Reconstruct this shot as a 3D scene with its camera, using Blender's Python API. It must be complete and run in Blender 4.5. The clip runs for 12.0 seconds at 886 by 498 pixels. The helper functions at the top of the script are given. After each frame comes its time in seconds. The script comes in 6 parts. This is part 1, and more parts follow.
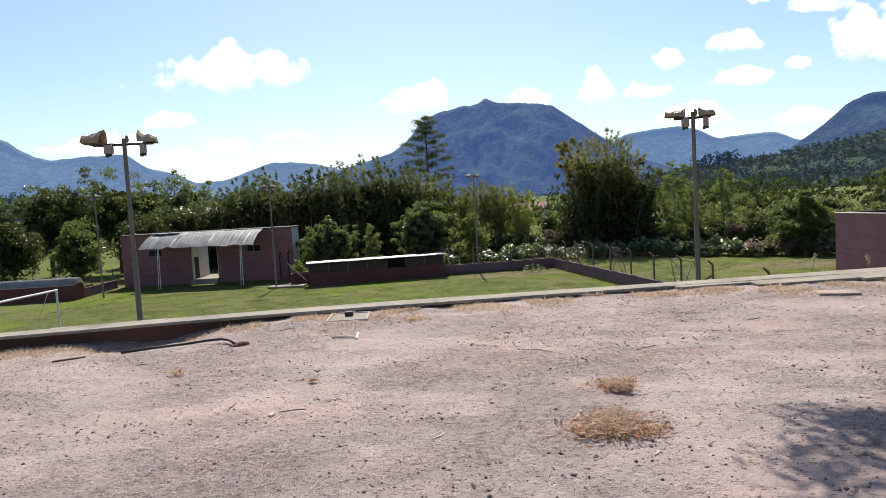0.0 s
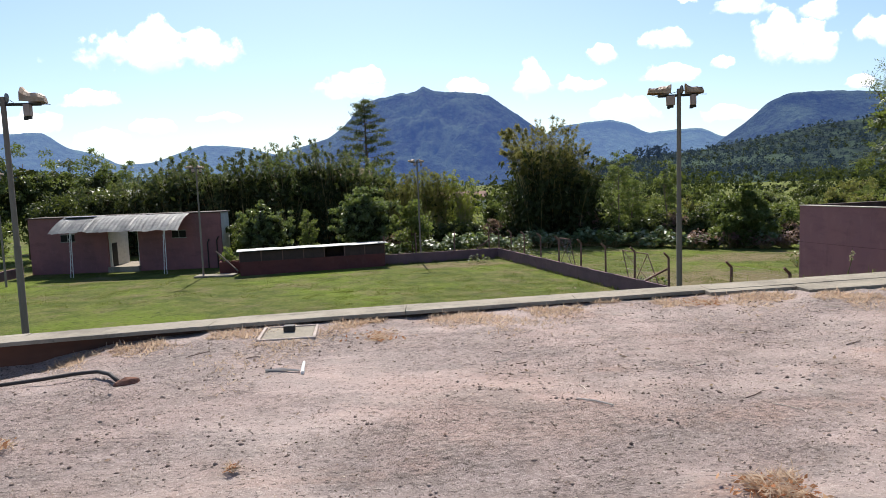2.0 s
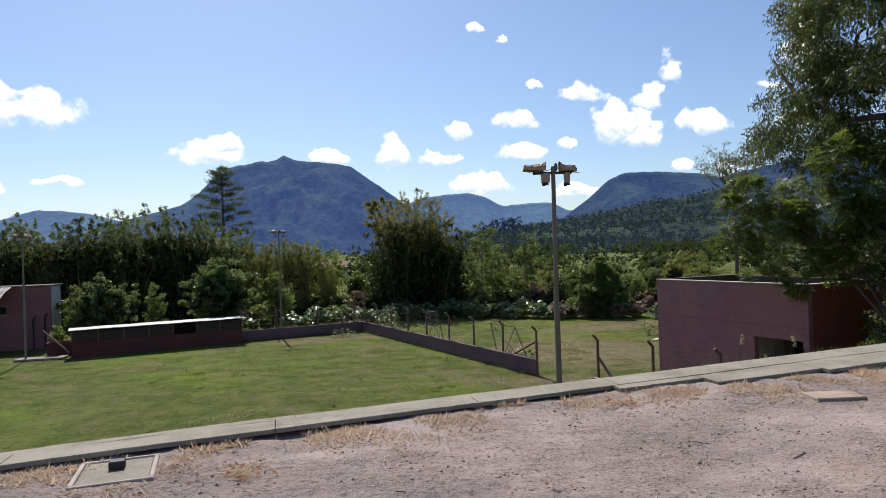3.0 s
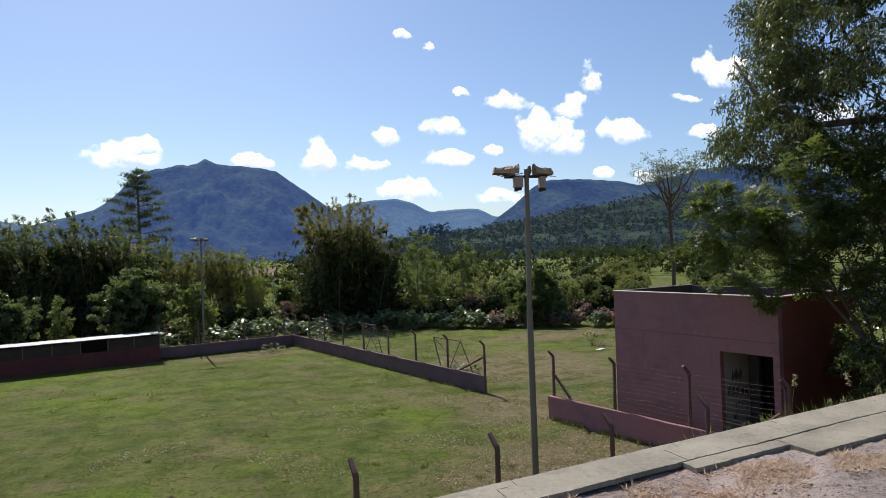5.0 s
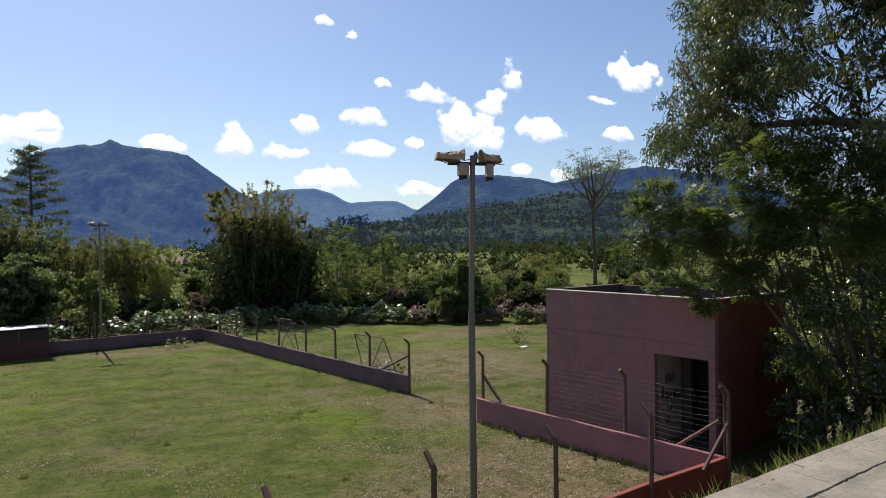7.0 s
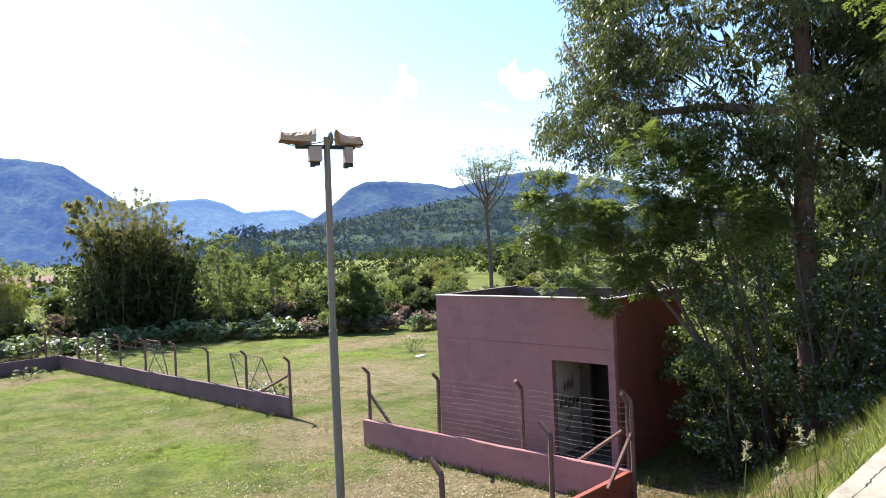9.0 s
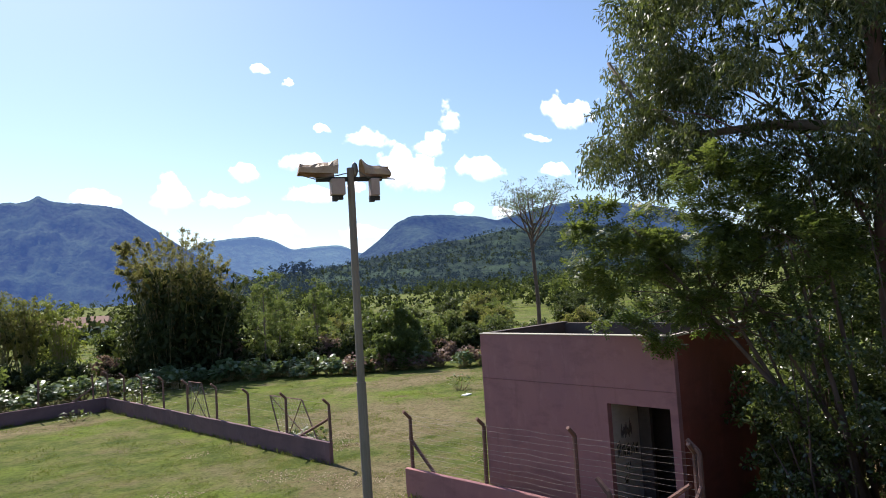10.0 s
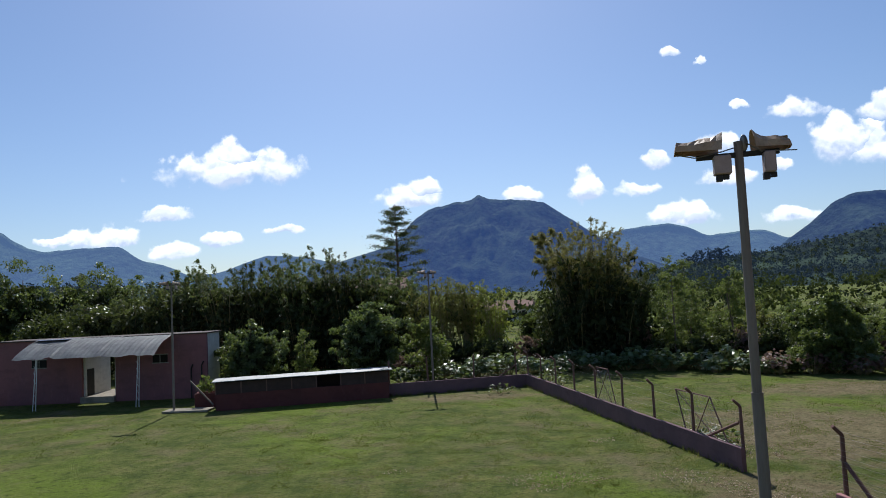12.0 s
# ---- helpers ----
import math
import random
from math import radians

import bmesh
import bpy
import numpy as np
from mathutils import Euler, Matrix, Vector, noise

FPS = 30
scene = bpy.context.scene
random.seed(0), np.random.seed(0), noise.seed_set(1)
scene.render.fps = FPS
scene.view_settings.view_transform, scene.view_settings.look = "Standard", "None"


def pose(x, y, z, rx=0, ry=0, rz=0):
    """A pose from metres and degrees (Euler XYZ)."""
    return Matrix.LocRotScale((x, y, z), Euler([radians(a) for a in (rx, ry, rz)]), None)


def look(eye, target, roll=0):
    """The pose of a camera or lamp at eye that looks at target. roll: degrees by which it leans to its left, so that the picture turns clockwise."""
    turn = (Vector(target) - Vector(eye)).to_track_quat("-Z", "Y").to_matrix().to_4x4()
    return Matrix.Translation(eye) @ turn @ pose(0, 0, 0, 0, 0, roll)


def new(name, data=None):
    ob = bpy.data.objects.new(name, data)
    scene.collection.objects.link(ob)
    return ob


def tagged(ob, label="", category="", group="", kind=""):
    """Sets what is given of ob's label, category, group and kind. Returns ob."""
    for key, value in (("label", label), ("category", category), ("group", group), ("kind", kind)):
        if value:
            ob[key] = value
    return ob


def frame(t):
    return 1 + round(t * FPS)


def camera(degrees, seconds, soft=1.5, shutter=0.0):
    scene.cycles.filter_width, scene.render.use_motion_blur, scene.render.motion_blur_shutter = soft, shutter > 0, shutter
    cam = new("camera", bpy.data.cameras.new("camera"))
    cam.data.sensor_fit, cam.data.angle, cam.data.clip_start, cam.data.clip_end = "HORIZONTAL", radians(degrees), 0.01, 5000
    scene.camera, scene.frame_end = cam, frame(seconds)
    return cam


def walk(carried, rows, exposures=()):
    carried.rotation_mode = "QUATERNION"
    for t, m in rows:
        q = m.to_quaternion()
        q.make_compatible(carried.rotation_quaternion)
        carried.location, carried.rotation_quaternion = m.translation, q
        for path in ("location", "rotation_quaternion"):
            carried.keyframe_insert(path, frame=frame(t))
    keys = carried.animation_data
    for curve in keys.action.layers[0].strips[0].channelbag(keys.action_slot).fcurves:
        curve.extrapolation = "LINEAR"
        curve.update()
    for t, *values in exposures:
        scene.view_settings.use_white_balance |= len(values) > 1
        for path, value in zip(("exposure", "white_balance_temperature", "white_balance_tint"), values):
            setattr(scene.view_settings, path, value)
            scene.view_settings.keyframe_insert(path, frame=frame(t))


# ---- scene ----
cam = camera(67.1, 12.0, soft=0.9)

PATH = [
    (0, (-5.863, -19.576, 6.409), (-6.01, -17.586, 6.264), -3.3),
    (0.5, (-5.989, -19.106, 6.385), (-6.058, -17.114, 6.222), -2.0),
    (1, (-6.115, -18.438, 6.274), (-6.231, -16.445, 6.148), -0.5),
    (1.5, (-6.314, -17.776, 6.246), (-6.339, -15.785, 6.056), -3.7),
    (2, (-6.484, -17.067, 6.291), (-6.441, -15.077, 6.102), -2.2),
    (2.5, (-6.599, -16.479, 6.379), (-6.409, -14.489, 6.328), -3.8),
    (3, (-6.633, -15.828, 6.468), (-6.175, -13.881, 6.472), -1.9),
    (3.2, (-6.671, -15.572, 6.52), (-6.204, -13.627, 6.515), -1.6),
    (4.8, (-6.74, -13.63, 6.672), (-6.121, -11.728, 6.708), -1.8),
    (5, (-6.745, -13.447, 6.684), (-6.079, -11.561, 6.698), -2.1),
    (5.5, (-6.73, -13.001, 6.689), (-6.112, -11.099, 6.741), -0.8),
    (6, (-6.89, -12.634, 6.699), (-6.328, -10.715, 6.724), -0.5),
    (6.5, (-6.782, -12.206, 6.767), (-5.968, -10.379, 6.738), -3.3),
    (7, (-6.473, -11.774, 6.73), (-5.583, -9.983, 6.716), -0.7),
    (7.5, (-6.053, -11.316, 6.66), (-4.974, -9.633, 6.605), -1.7),
    (7.7, (-5.927, -11.17, 6.653), (-4.759, -9.547, 6.623), -1.5),
    (9.3, (-4.53, -9.785, 6.612), (-3.388, -8.145, 6.633), -2.9),
    (9.5, (-4.402, -9.602, 6.615), (-3.263, -7.96, 6.693), -2.5),
    (10, (-3.987, -9.162, 6.719), (-2.953, -7.453, 6.82), -3.8),
    (10.5, (-3.697, -9.039, 6.726), (-2.838, -7.238, 6.863), -0.4),
    (11, (-3.479, -8.828, 6.73), (-2.735, -6.979, 6.895), -1.0),
    (11.5, (-3.346, -8.681, 6.754), (-2.977, -6.725, 6.95), -2.5),
    (12, (-3.35, -8.681, 6.764), (-3.463, -6.689, 6.899), -2.9),
]
walk(cam, [(t, look(eye, target, roll)) for t, eye, target, roll in PATH],
     exposures=[(0, 0.66, 6450, 11), (1.5, 0.76, 6450, 11), (2.1, 0.63, 6450, 11), (2.5, 0.24, 6350, 11), (3.0, 0.25, 6250, 11), (5.5, 0.25, 6250, 11), (6.5, 0.18, 6300, 11),
                (7.0, 0.26, 6450, 12), (7.5, 0.38, 6350, 12), (7.7, 0.95, 6450, 12), (9.4, 1.66, 6200, 11), (10.0, 0.8, 6350, 12), (10.5, -0.05, 6050, 10), (11.0, 0.03, 5950, 10), (12, 0.0, 5900, 10)])

# ---- world, sun ----
SUN_EL, SUN_AZ = radians(49), radians(-6)     # azimuth from +y towards +x
sun = new("sun", bpy.data.lights.new("sun", "SUN"))
sun.data.energy, sun.data.angle, sun.data.color = 5.0, radians(0.55), (1.0, 0.94, 0.84)
sun.matrix_world = look((0, 0, 60), (-60 * math.sin(SUN_AZ) * math.cos(SUN_EL), -60 * math.cos(SUN_AZ) * math.cos(SUN_EL), 60 - 60 * math.sin(SUN_EL)))


class Nodes:
    """Short hand for node trees."""
    def __init__(self, tree):
        self.tree = tree
        tree.nodes.clear()

    def add(self, kind, ins=None, **props):
        n = self.tree.nodes.new(kind)
        for k, v in props.items():
            if k == "operation": n.operation = v
            elif k == "blend_type": n.blend_type = v
            elif k == "data_type": n.data_type = v
            elif k == "sky_type": n.sky_type = v
            elif k == "feature": n.feature = v
            elif k == "interpolation_type": n.interpolation_type = v
            elif k == "noise_dimensions": n.noise_dimensions = v
        for k, v in (ins or {}).items():
            if isinstance(v, bpy.types.NodeSocket): self.tree.links.new(v, n.inputs[k])
            else: n.inputs[k].default_value = v
        return n

    def math(self, op, a, b=0.0, c=0.0):
        return self.add("ShaderNodeMath", {0: a, 1: b, 2: c}, operation=op).outputs[0]

    def vmath(self, op, a, b=(0, 0, 0)):
        n = self.add("ShaderNodeVectorMath", {0: a, 1: b}, operation=op)
        return n.outputs["Value"] if op == "LENGTH" else n.outputs[0]

    def ramp(self, fac, stops):
        n = self.add("ShaderNodeValToRGB", {0: fac})
        e = n.color_ramp.elements
        while len(e) < len(stops): e.new(0.5)
        for el, (p, c) in zip(e, stops):
            el.position, el.color = p, (*c, 1) if len(c) == 3 else c
        return n.outputs[0]

    def noise(self, vec, scale, detail=4.0, rough=0.55):
        return self.add("ShaderNodeTexNoise", {"Vector": vec, "Scale": scale, "Detail": detail, "Roughness": rough}).outputs[0]

    def mix(self, fac, a, b, blend="MIX"):
        n = self.add("ShaderNodeMix", data_type="RGBA", blend_type=blend)
        for i, v in ((0, fac), (6, a), (7, b)):
            if isinstance(v, bpy.types.NodeSocket): self.tree.links.new(v, n.inputs[i])
            else: n.inputs[i].default_value = (*v, 1) if isinstance(v, tuple) and len(v) == 3 else v
        return n.outputs[2]

    def maprange(self, v, a, b, c, d, smooth=False):
        return self.add("ShaderNodeMapRange", {0: v, 1: a, 2: b, 3: c, 4: d}, **({"interpolation_type": "SMOOTHSTEP"} if smooth else {})).outputs[0]


# clouds: x over y, z over y of the direction, half width, half height
CLOUDS = ((-.385, .210, .125, .036), (-.37, .228, .05, .026), (-.105, .149, .055, .022), (-.085, .160, .03, .016), (.07, .143, .045, .013),
          (.163, .146, .032, .028), (.238, .141, .036, .016), (-.49, .141, .05, .013), (-.57, .113, .07, .022), (-.66, .112, .04, .009),
          (-.298, .111, .038, .008), (-.40, .10, .045, .013), (-.47, .088, .06, .016), (.545, .200, .062, .046), (.575, .185, .05, .034), (.485, .247, .042, .021),
          (.64, .290, .028, .03), (.590, .240, .045, .026), (.92, .318, .068, .036), (.70, .203, .045, .026), (.367, .202, .045, .02),
          (.357, .151, .056, .014), (.45, .166, .018, .009), (.266, .181, .032, .015), (.296, .345, .017, .008), (.34, .331, .008, .008),
          (.388, .259, .016, .007), (.835, .269, .034, .009), (.87, .207, .04, .016), (.305, .098, .055, .02), (.46, .092, .05, .016),
          (.656, .131, .025, .012), (.735, .122, .035, .016), (1.2, .25, .08, .03), (-.9, .2, .1, .03))
world = bpy.data.worlds.new("sky")
scene.world = world
world.use_nodes = True
w = Nodes(world.node_tree)
sky = w.add("ShaderNodeTexSky", sky_type="NISHITA")
sky.sun_disc, sky.sun_elevation, sky.sun_rotation = False, SUN_EL, SUN_AZ
sky.air_density, sky.dust_density, sky.ozone_density = 1.0, 0.7, 2.0
coord = w.add("ShaderNodeTexCoord").outputs["Generated"]
sep = w.add("ShaderNodeSeparateXYZ", {0: coord})
yy = w.math("MAXIMUM", sep.outputs[1], 0.05)
uv = w.add("ShaderNodeCombineXYZ", {0: w.math("DIVIDE", sep.outputs[0], yy), 1: w.math("DIVIDE", sep.outputs[2], yy), 2: 0.0}).outputs[0]
def puff(at):
    return w.noise(at, 22.0, 6.0, 0.46)


warp = w.add("ShaderNodeTexNoise", {"Vector": uv, "Scale": 30.0, "Detail": 4.0, "Roughness": 0.6})
uvw = w.vmath("ADD", uv, w.vmath("MULTIPLY", w.vmath("SUBTRACT", warp.outputs["Color"], (0.5, 0.5, 0.5)), (0.030, 0.022, 0.0)))
dens, rise = None, None                             # how deep in a cloud, and how high up in it
for cu, cv, hw, hh in CLOUDS:
    q = w.vmath("SUBTRACT", uvw, (cu, cv - 0.25 * hh, 0))
    v = w.math("DIVIDE", w.add("ShaderNodeSeparateXYZ", {0: q}).outputs[1], hh)
    v2 = w.math("MAXIMUM", w.math("MULTIPLY", v, 0.8), w.math("MULTIPLY", v, -1.7))
    u2 = w.math("DIVIDE", w.add("ShaderNodeSeparateXYZ", {0: q}).outputs[0], hw)
    b = w.math("SUBTRACT", 1.0, w.math("SQRT", w.math("ADD", w.math("MULTIPLY", u2, u2), w.math("MULTIPLY", v2, v2))))
    if dens is None: dens, rise = b, v
    else:
        more = w.math("GREATER_THAN", b, dens)
        rise = w.math("ADD", w.math("MULTIPLY", more, v), w.math("MULTIPLY", w.math("SUBTRACT", 1.0, more), rise))
        dens = w.math("MAXIMUM", dens, b)
here = puff(uv)
dens2 = w.math("ADD", dens, w.maprange(here, 0.3, 0.7, -0.45, 0.45))
soft = w.maprange(rise, -0.6, 0.5, 0.75, 0.30)        # feathery below, crisp on top
mask = w.add("ShaderNodeMapRange", {0: dens2, 1: 0.0, 2: soft, 3: 0.0, 4: 0.97}, interpolation_type="SMOOTHSTEP").outputs[0]
mask = w.math("MULTIPLY", mask, w.maprange(sep.outputs[1], 0.1, 0.2, 0.0, 1.0))
lit = w.math("SUBTRACT", here, puff(w.vmath("ADD", uv, (0.0, 0.008, 0.0))))
lit = w.math("ADD", w.maprange(lit, -0.07, 0.05, -0.25, 0.35), w.maprange(rise, -0.5, 0.6, 0.0, 0.85))
lit = w.math("SUBTRACT", lit, w.maprange(w.math("MULTIPLY", dens, w.maprange(rise, -0.4, 0.3, 1.0, 0.0)), 0.3, 0.8, 0.0, 0.35))
lit = w.maprange(lit, 0.0, 1.0, 0.0, 1.0)
cloud_col = w.mix(lit, (7.4, 8.5, 10.6), (15.0, 14.9, 14.7))
clear = w.mix(1.0, sky.outputs[0], (1.03, 1.08, 1.17), "MULTIPLY")
col = w.mix(mask, clear, cloud_col)
bg = w.add("ShaderNodeBackground", {0: col, 1: 0.082})
w.tree.links.new(bg.outputs[0], w.add("ShaderNodeOutputWorld").inputs[0])


# ---- materials ----
def material(name):
    m = bpy.data.materials.new(name)
    m.use_nodes = True
    return m, Nodes(m.node_tree)


def finish(n, color, rough=0.8, metal=0.0, bump=None, strength=0.3, dist=0.02, spec=0.3, extra=None):
    b = n.add("ShaderNodeBsdfPrincipled", {"Base Color": color if isinstance(color, bpy.types.NodeSocket) else (*color, 1), "Roughness": rough, "Metallic": metal, "Specular IOR Level": spec})
    if bump is not None:
        bn = n.add("ShaderNodeBump", {"Height": bump, "Strength": strength, "Distance": dist})
        n.tree.links.new(bn.outputs[0], b.inputs["Normal"])
    out = n.add("ShaderNodeOutputMaterial")
    n.tree.links.new((extra(b) if extra else b.outputs[0]), out.inputs[0])


def m_dirt():
    """Trampled earth: pale worn paths, grey stubbly areas, reddish soil, dark specks for crumbs and stubble shadows."""
    m, n = material("dry_dirt")
    p = n.add("ShaderNodeNewGeometry").outputs["Position"]
    lay = n.vmath("MULTIPLY", p, (0.95, 1.35, 1.0))
    far = lambda dx, dy: n.vmath("ADD", lay, (dx, dy, 0))
    big, mid = n.noise(lay, 0.38, 4, 0.6), n.noise(lay, 1.7, 6, 0.65)
    c = n.ramp(big, [(0.34, (0.405, 0.312, 0.282)), (0.5, (0.372, 0.300, 0.276)), (0.66, (0.415, 0.308, 0.270))])
    c = n.mix(n.maprange(mid, 0.46, 0.62, 0, 0.55), c, (0.275, 0.235, 0.212))
    red = n.maprange(n.noise(far(31, 7), 0.9, 6, 0.7), 0.56, 0.68, 0, 0.36)
    c = n.mix(red, c, (0.45, 0.275, 0.21))
    path = n.maprange(n.noise(far(-12, 21), 0.5, 5, 0.6), 0.52, 0.64, 0, 0.22)
    c = n.mix(path, c, (0.46, 0.395, 0.355))
    zone = n.maprange(n.noise(far(3, 17), 0.62, 6, 0.65), 0.42, 0.58, 0.10, 1.0)
    # stubble and crumbs, their small shadows painted in as dark specks
    stub = n.noise(n.vmath("MULTIPLY", p, (0.9, 1.35, 1)), 15, 9, 0.8)
    c = n.mix(n.math("MULTIPLY", n.maprange(stub, 0.49, 0.55, 0, 0.62), zone), c, (0.15, 0.12, 0.107))
    speck = n.noise(n.vmath("MULTIPLY", far(7, 3), (1, 1.2, 1)), 26, 3, 0.6)
    c = n.mix(n.maprange(speck, 0.60, 0.63, 0, 0.75), c, (0.075, 0.06, 0.052))
    grain = n.noise(p, 55, 4, 0.75)
    c = n.mix(n.maprange(grain, 0.50, 0.60, 0, 0.22), c, (0.12, 0.095, 0.083))
    dust = n.noise(far(17, 13), 40, 3, 0.65)
    c = n.mix(n.maprange(dust, 0.58, 0.64, 0, 0.4), c, (0.62, 0.54, 0.48))
    h = n.math("ADD", n.math("MULTIPLY", mid, 0.7), n.math("MULTIPLY", n.math("ADD", stub, n.math("MULTIPLY", grain, 0.35)), n.math("ADD", 0.35, n.math("MULTIPLY", zone, 0.65))))
    finish(n, c, 0.95, bump=h, strength=0.9, dist=0.05, spec=0.1)
    return m


def m_concrete(name="old_concrete", base=(0.32, 0.285, 0.228), dark=(0.20, 0.177, 0.140)):
    m, n = material(name)
    p = n.add("ShaderNodeNewGeometry").outputs["Position"]
    r = n.add("ShaderNodeObjectInfo").outputs["Random"]
    big, fin = n.noise(p, 1.1, 5, 0.65), n.noise(p, 28, 5, 0.7)
    c = n.mix(n.maprange(big, 0.35, 0.7, 0, 1), base, dark)
    c = n.mix(n.maprange(n.noise(p, 3.2, 9, 0.72), 0.50, 0.64, 0, 0.5), c, tuple(0.62 * v for v in dark))
    c = n.mix(n.maprange(fin, 0.45, 0.75, 0, 0.5), c, tuple(min(1, 1.25 * v) for v in base))
    c = n.mix(n.math("MULTIPLY", r, 0.25), c, dark)
    damp = n.noise(n.vmath("ADD", p, (5, 9, 0)), 0.8, 7, 0.7)
    c = n.mix(n.maprange(damp, 0.52, 0.64, 0, 0.5), c, tuple(0.55 * v for v in dark))
    pit = n.noise(n.vmath("ADD", p, (2, 4, 1)), 45, 3, 0.6)
    c = n.mix(n.maprange(pit, 0.62, 0.72, 0, 0.4), c, tuple(0.4 * v for v in dark))
    finish(n, c, 0.9, bump=n.math("SUBTRACT", n.math("ADD", fin, n.math("MULTIPLY", big, 2.0)), n.maprange(pit, 0.58, 0.68, 0, 1)), strength=0.5, dist=0.012, spec=0.2)
    return m


def m_wall(name, base, stain, grime=(0.09, 0.06, 0.055), grime_top=0.0):
    """Painted plaster, patchy, with faded and grimy areas."""
    m, n = material(name)
    p = n.add("ShaderNodeNewGeometry").outputs["Position"]
    flat = n.vmath("MULTIPLY", p, (1, 1, 0.45))
    big, mid, fin = n.noise(flat, 0.55, 4, 0.6), n.noise(flat, 3.0, 6, 0.65), n.noise(p, 30, 4, 0.7)
    streak = n.noise(n.vmath("MULTIPLY", p, (3, 3, 0.4)), 1.0, 6, 0.65)
    c = n.mix(n.maprange(big, 0.35, 0.65, 0, 0.8), base, stain)
    c = n.mix(n.maprange(mid, 0.55, 0.8, 0, 0.45), c, tuple(min(1, v * 1.25 + 0.03) for v in base))
    c = n.mix(n.maprange(n.noise(n.vmath("MULTIPLY", p, (0.7, 0.7, 1.6)), 1.3, 6, 0.7), 0.50, 0.72, 0, 0.5), c, tuple(0.62 * v for v in stain))
    c = n.mix(n.maprange(streak, 0.58, 0.85, 0, 0.35), c, grime)
    finish(n, c, 0.88, bump=n.math("ADD", fin, mid), strength=0.25, dist=0.01, spec=0.2)
    return m


def m_plain(name, base, dark, scale=4.0, rough=0.7, metal=0.0, stretch=(1, 1, 1), bump=0.25, spec=0.3):
    m, n = material(name)
    p = n.vmath("MULTIPLY", n.add("ShaderNodeTexCoord").outputs["Object"], stretch)
    r = n.add("ShaderNodeObjectInfo").outputs["Random"]
    a, b = n.noise(p, scale, 5, 0.65), n.noise(p, scale * 9, 4, 0.7)
    c = n.mix(n.maprange(a, 0.3, 0.7, 0, 1), base, dark)
    c = n.mix(n.maprange(b, 0.5, 0.8, 0, 0.4), c, tuple(v * 0.5 for v in dark))
    c = n.mix(n.math("MULTIPLY", r, 0.3), c, dark)
    finish(n, c, rough, metal, bump=b, strength=bump, dist=0.01, spec=spec)
    return m


def m_leaf(name, a, b, c3=None, trans=0.45, rough=0.45, spec=0.38, tint=(0.27, 0.34, 0.06), air=0.0):
    """Leaves: each one of its own tone, letting light through; air adds a haze glow."""
    m, n = material(name)
    g = n.add("ShaderNodeNewGeometry")
    r = g.outputs["Random Per Island"]
    stops = [(0.0, a), (1.0, b)] if c3 is None else [(0.0, a), (0.6, b), (1.0, c3)]
    c = n.ramp(r, stops)
    patch = n.noise(g.outputs["Position"], 0.45, 2)
    c = n.mix(n.maprange(patch, 0.35, 0.65, 0, 0.5), c, tuple(v * 0.6 for v in a))
    tr = n.add("ShaderNodeBsdfTranslucent", {0: n.mix(0.5, c, tint)})
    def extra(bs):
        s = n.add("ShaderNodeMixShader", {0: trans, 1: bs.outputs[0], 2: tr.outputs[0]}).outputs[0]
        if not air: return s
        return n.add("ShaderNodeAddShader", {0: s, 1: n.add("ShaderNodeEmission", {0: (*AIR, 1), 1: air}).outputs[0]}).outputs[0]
    finish(n, c, rough, spec=spec, extra=extra)
    return m


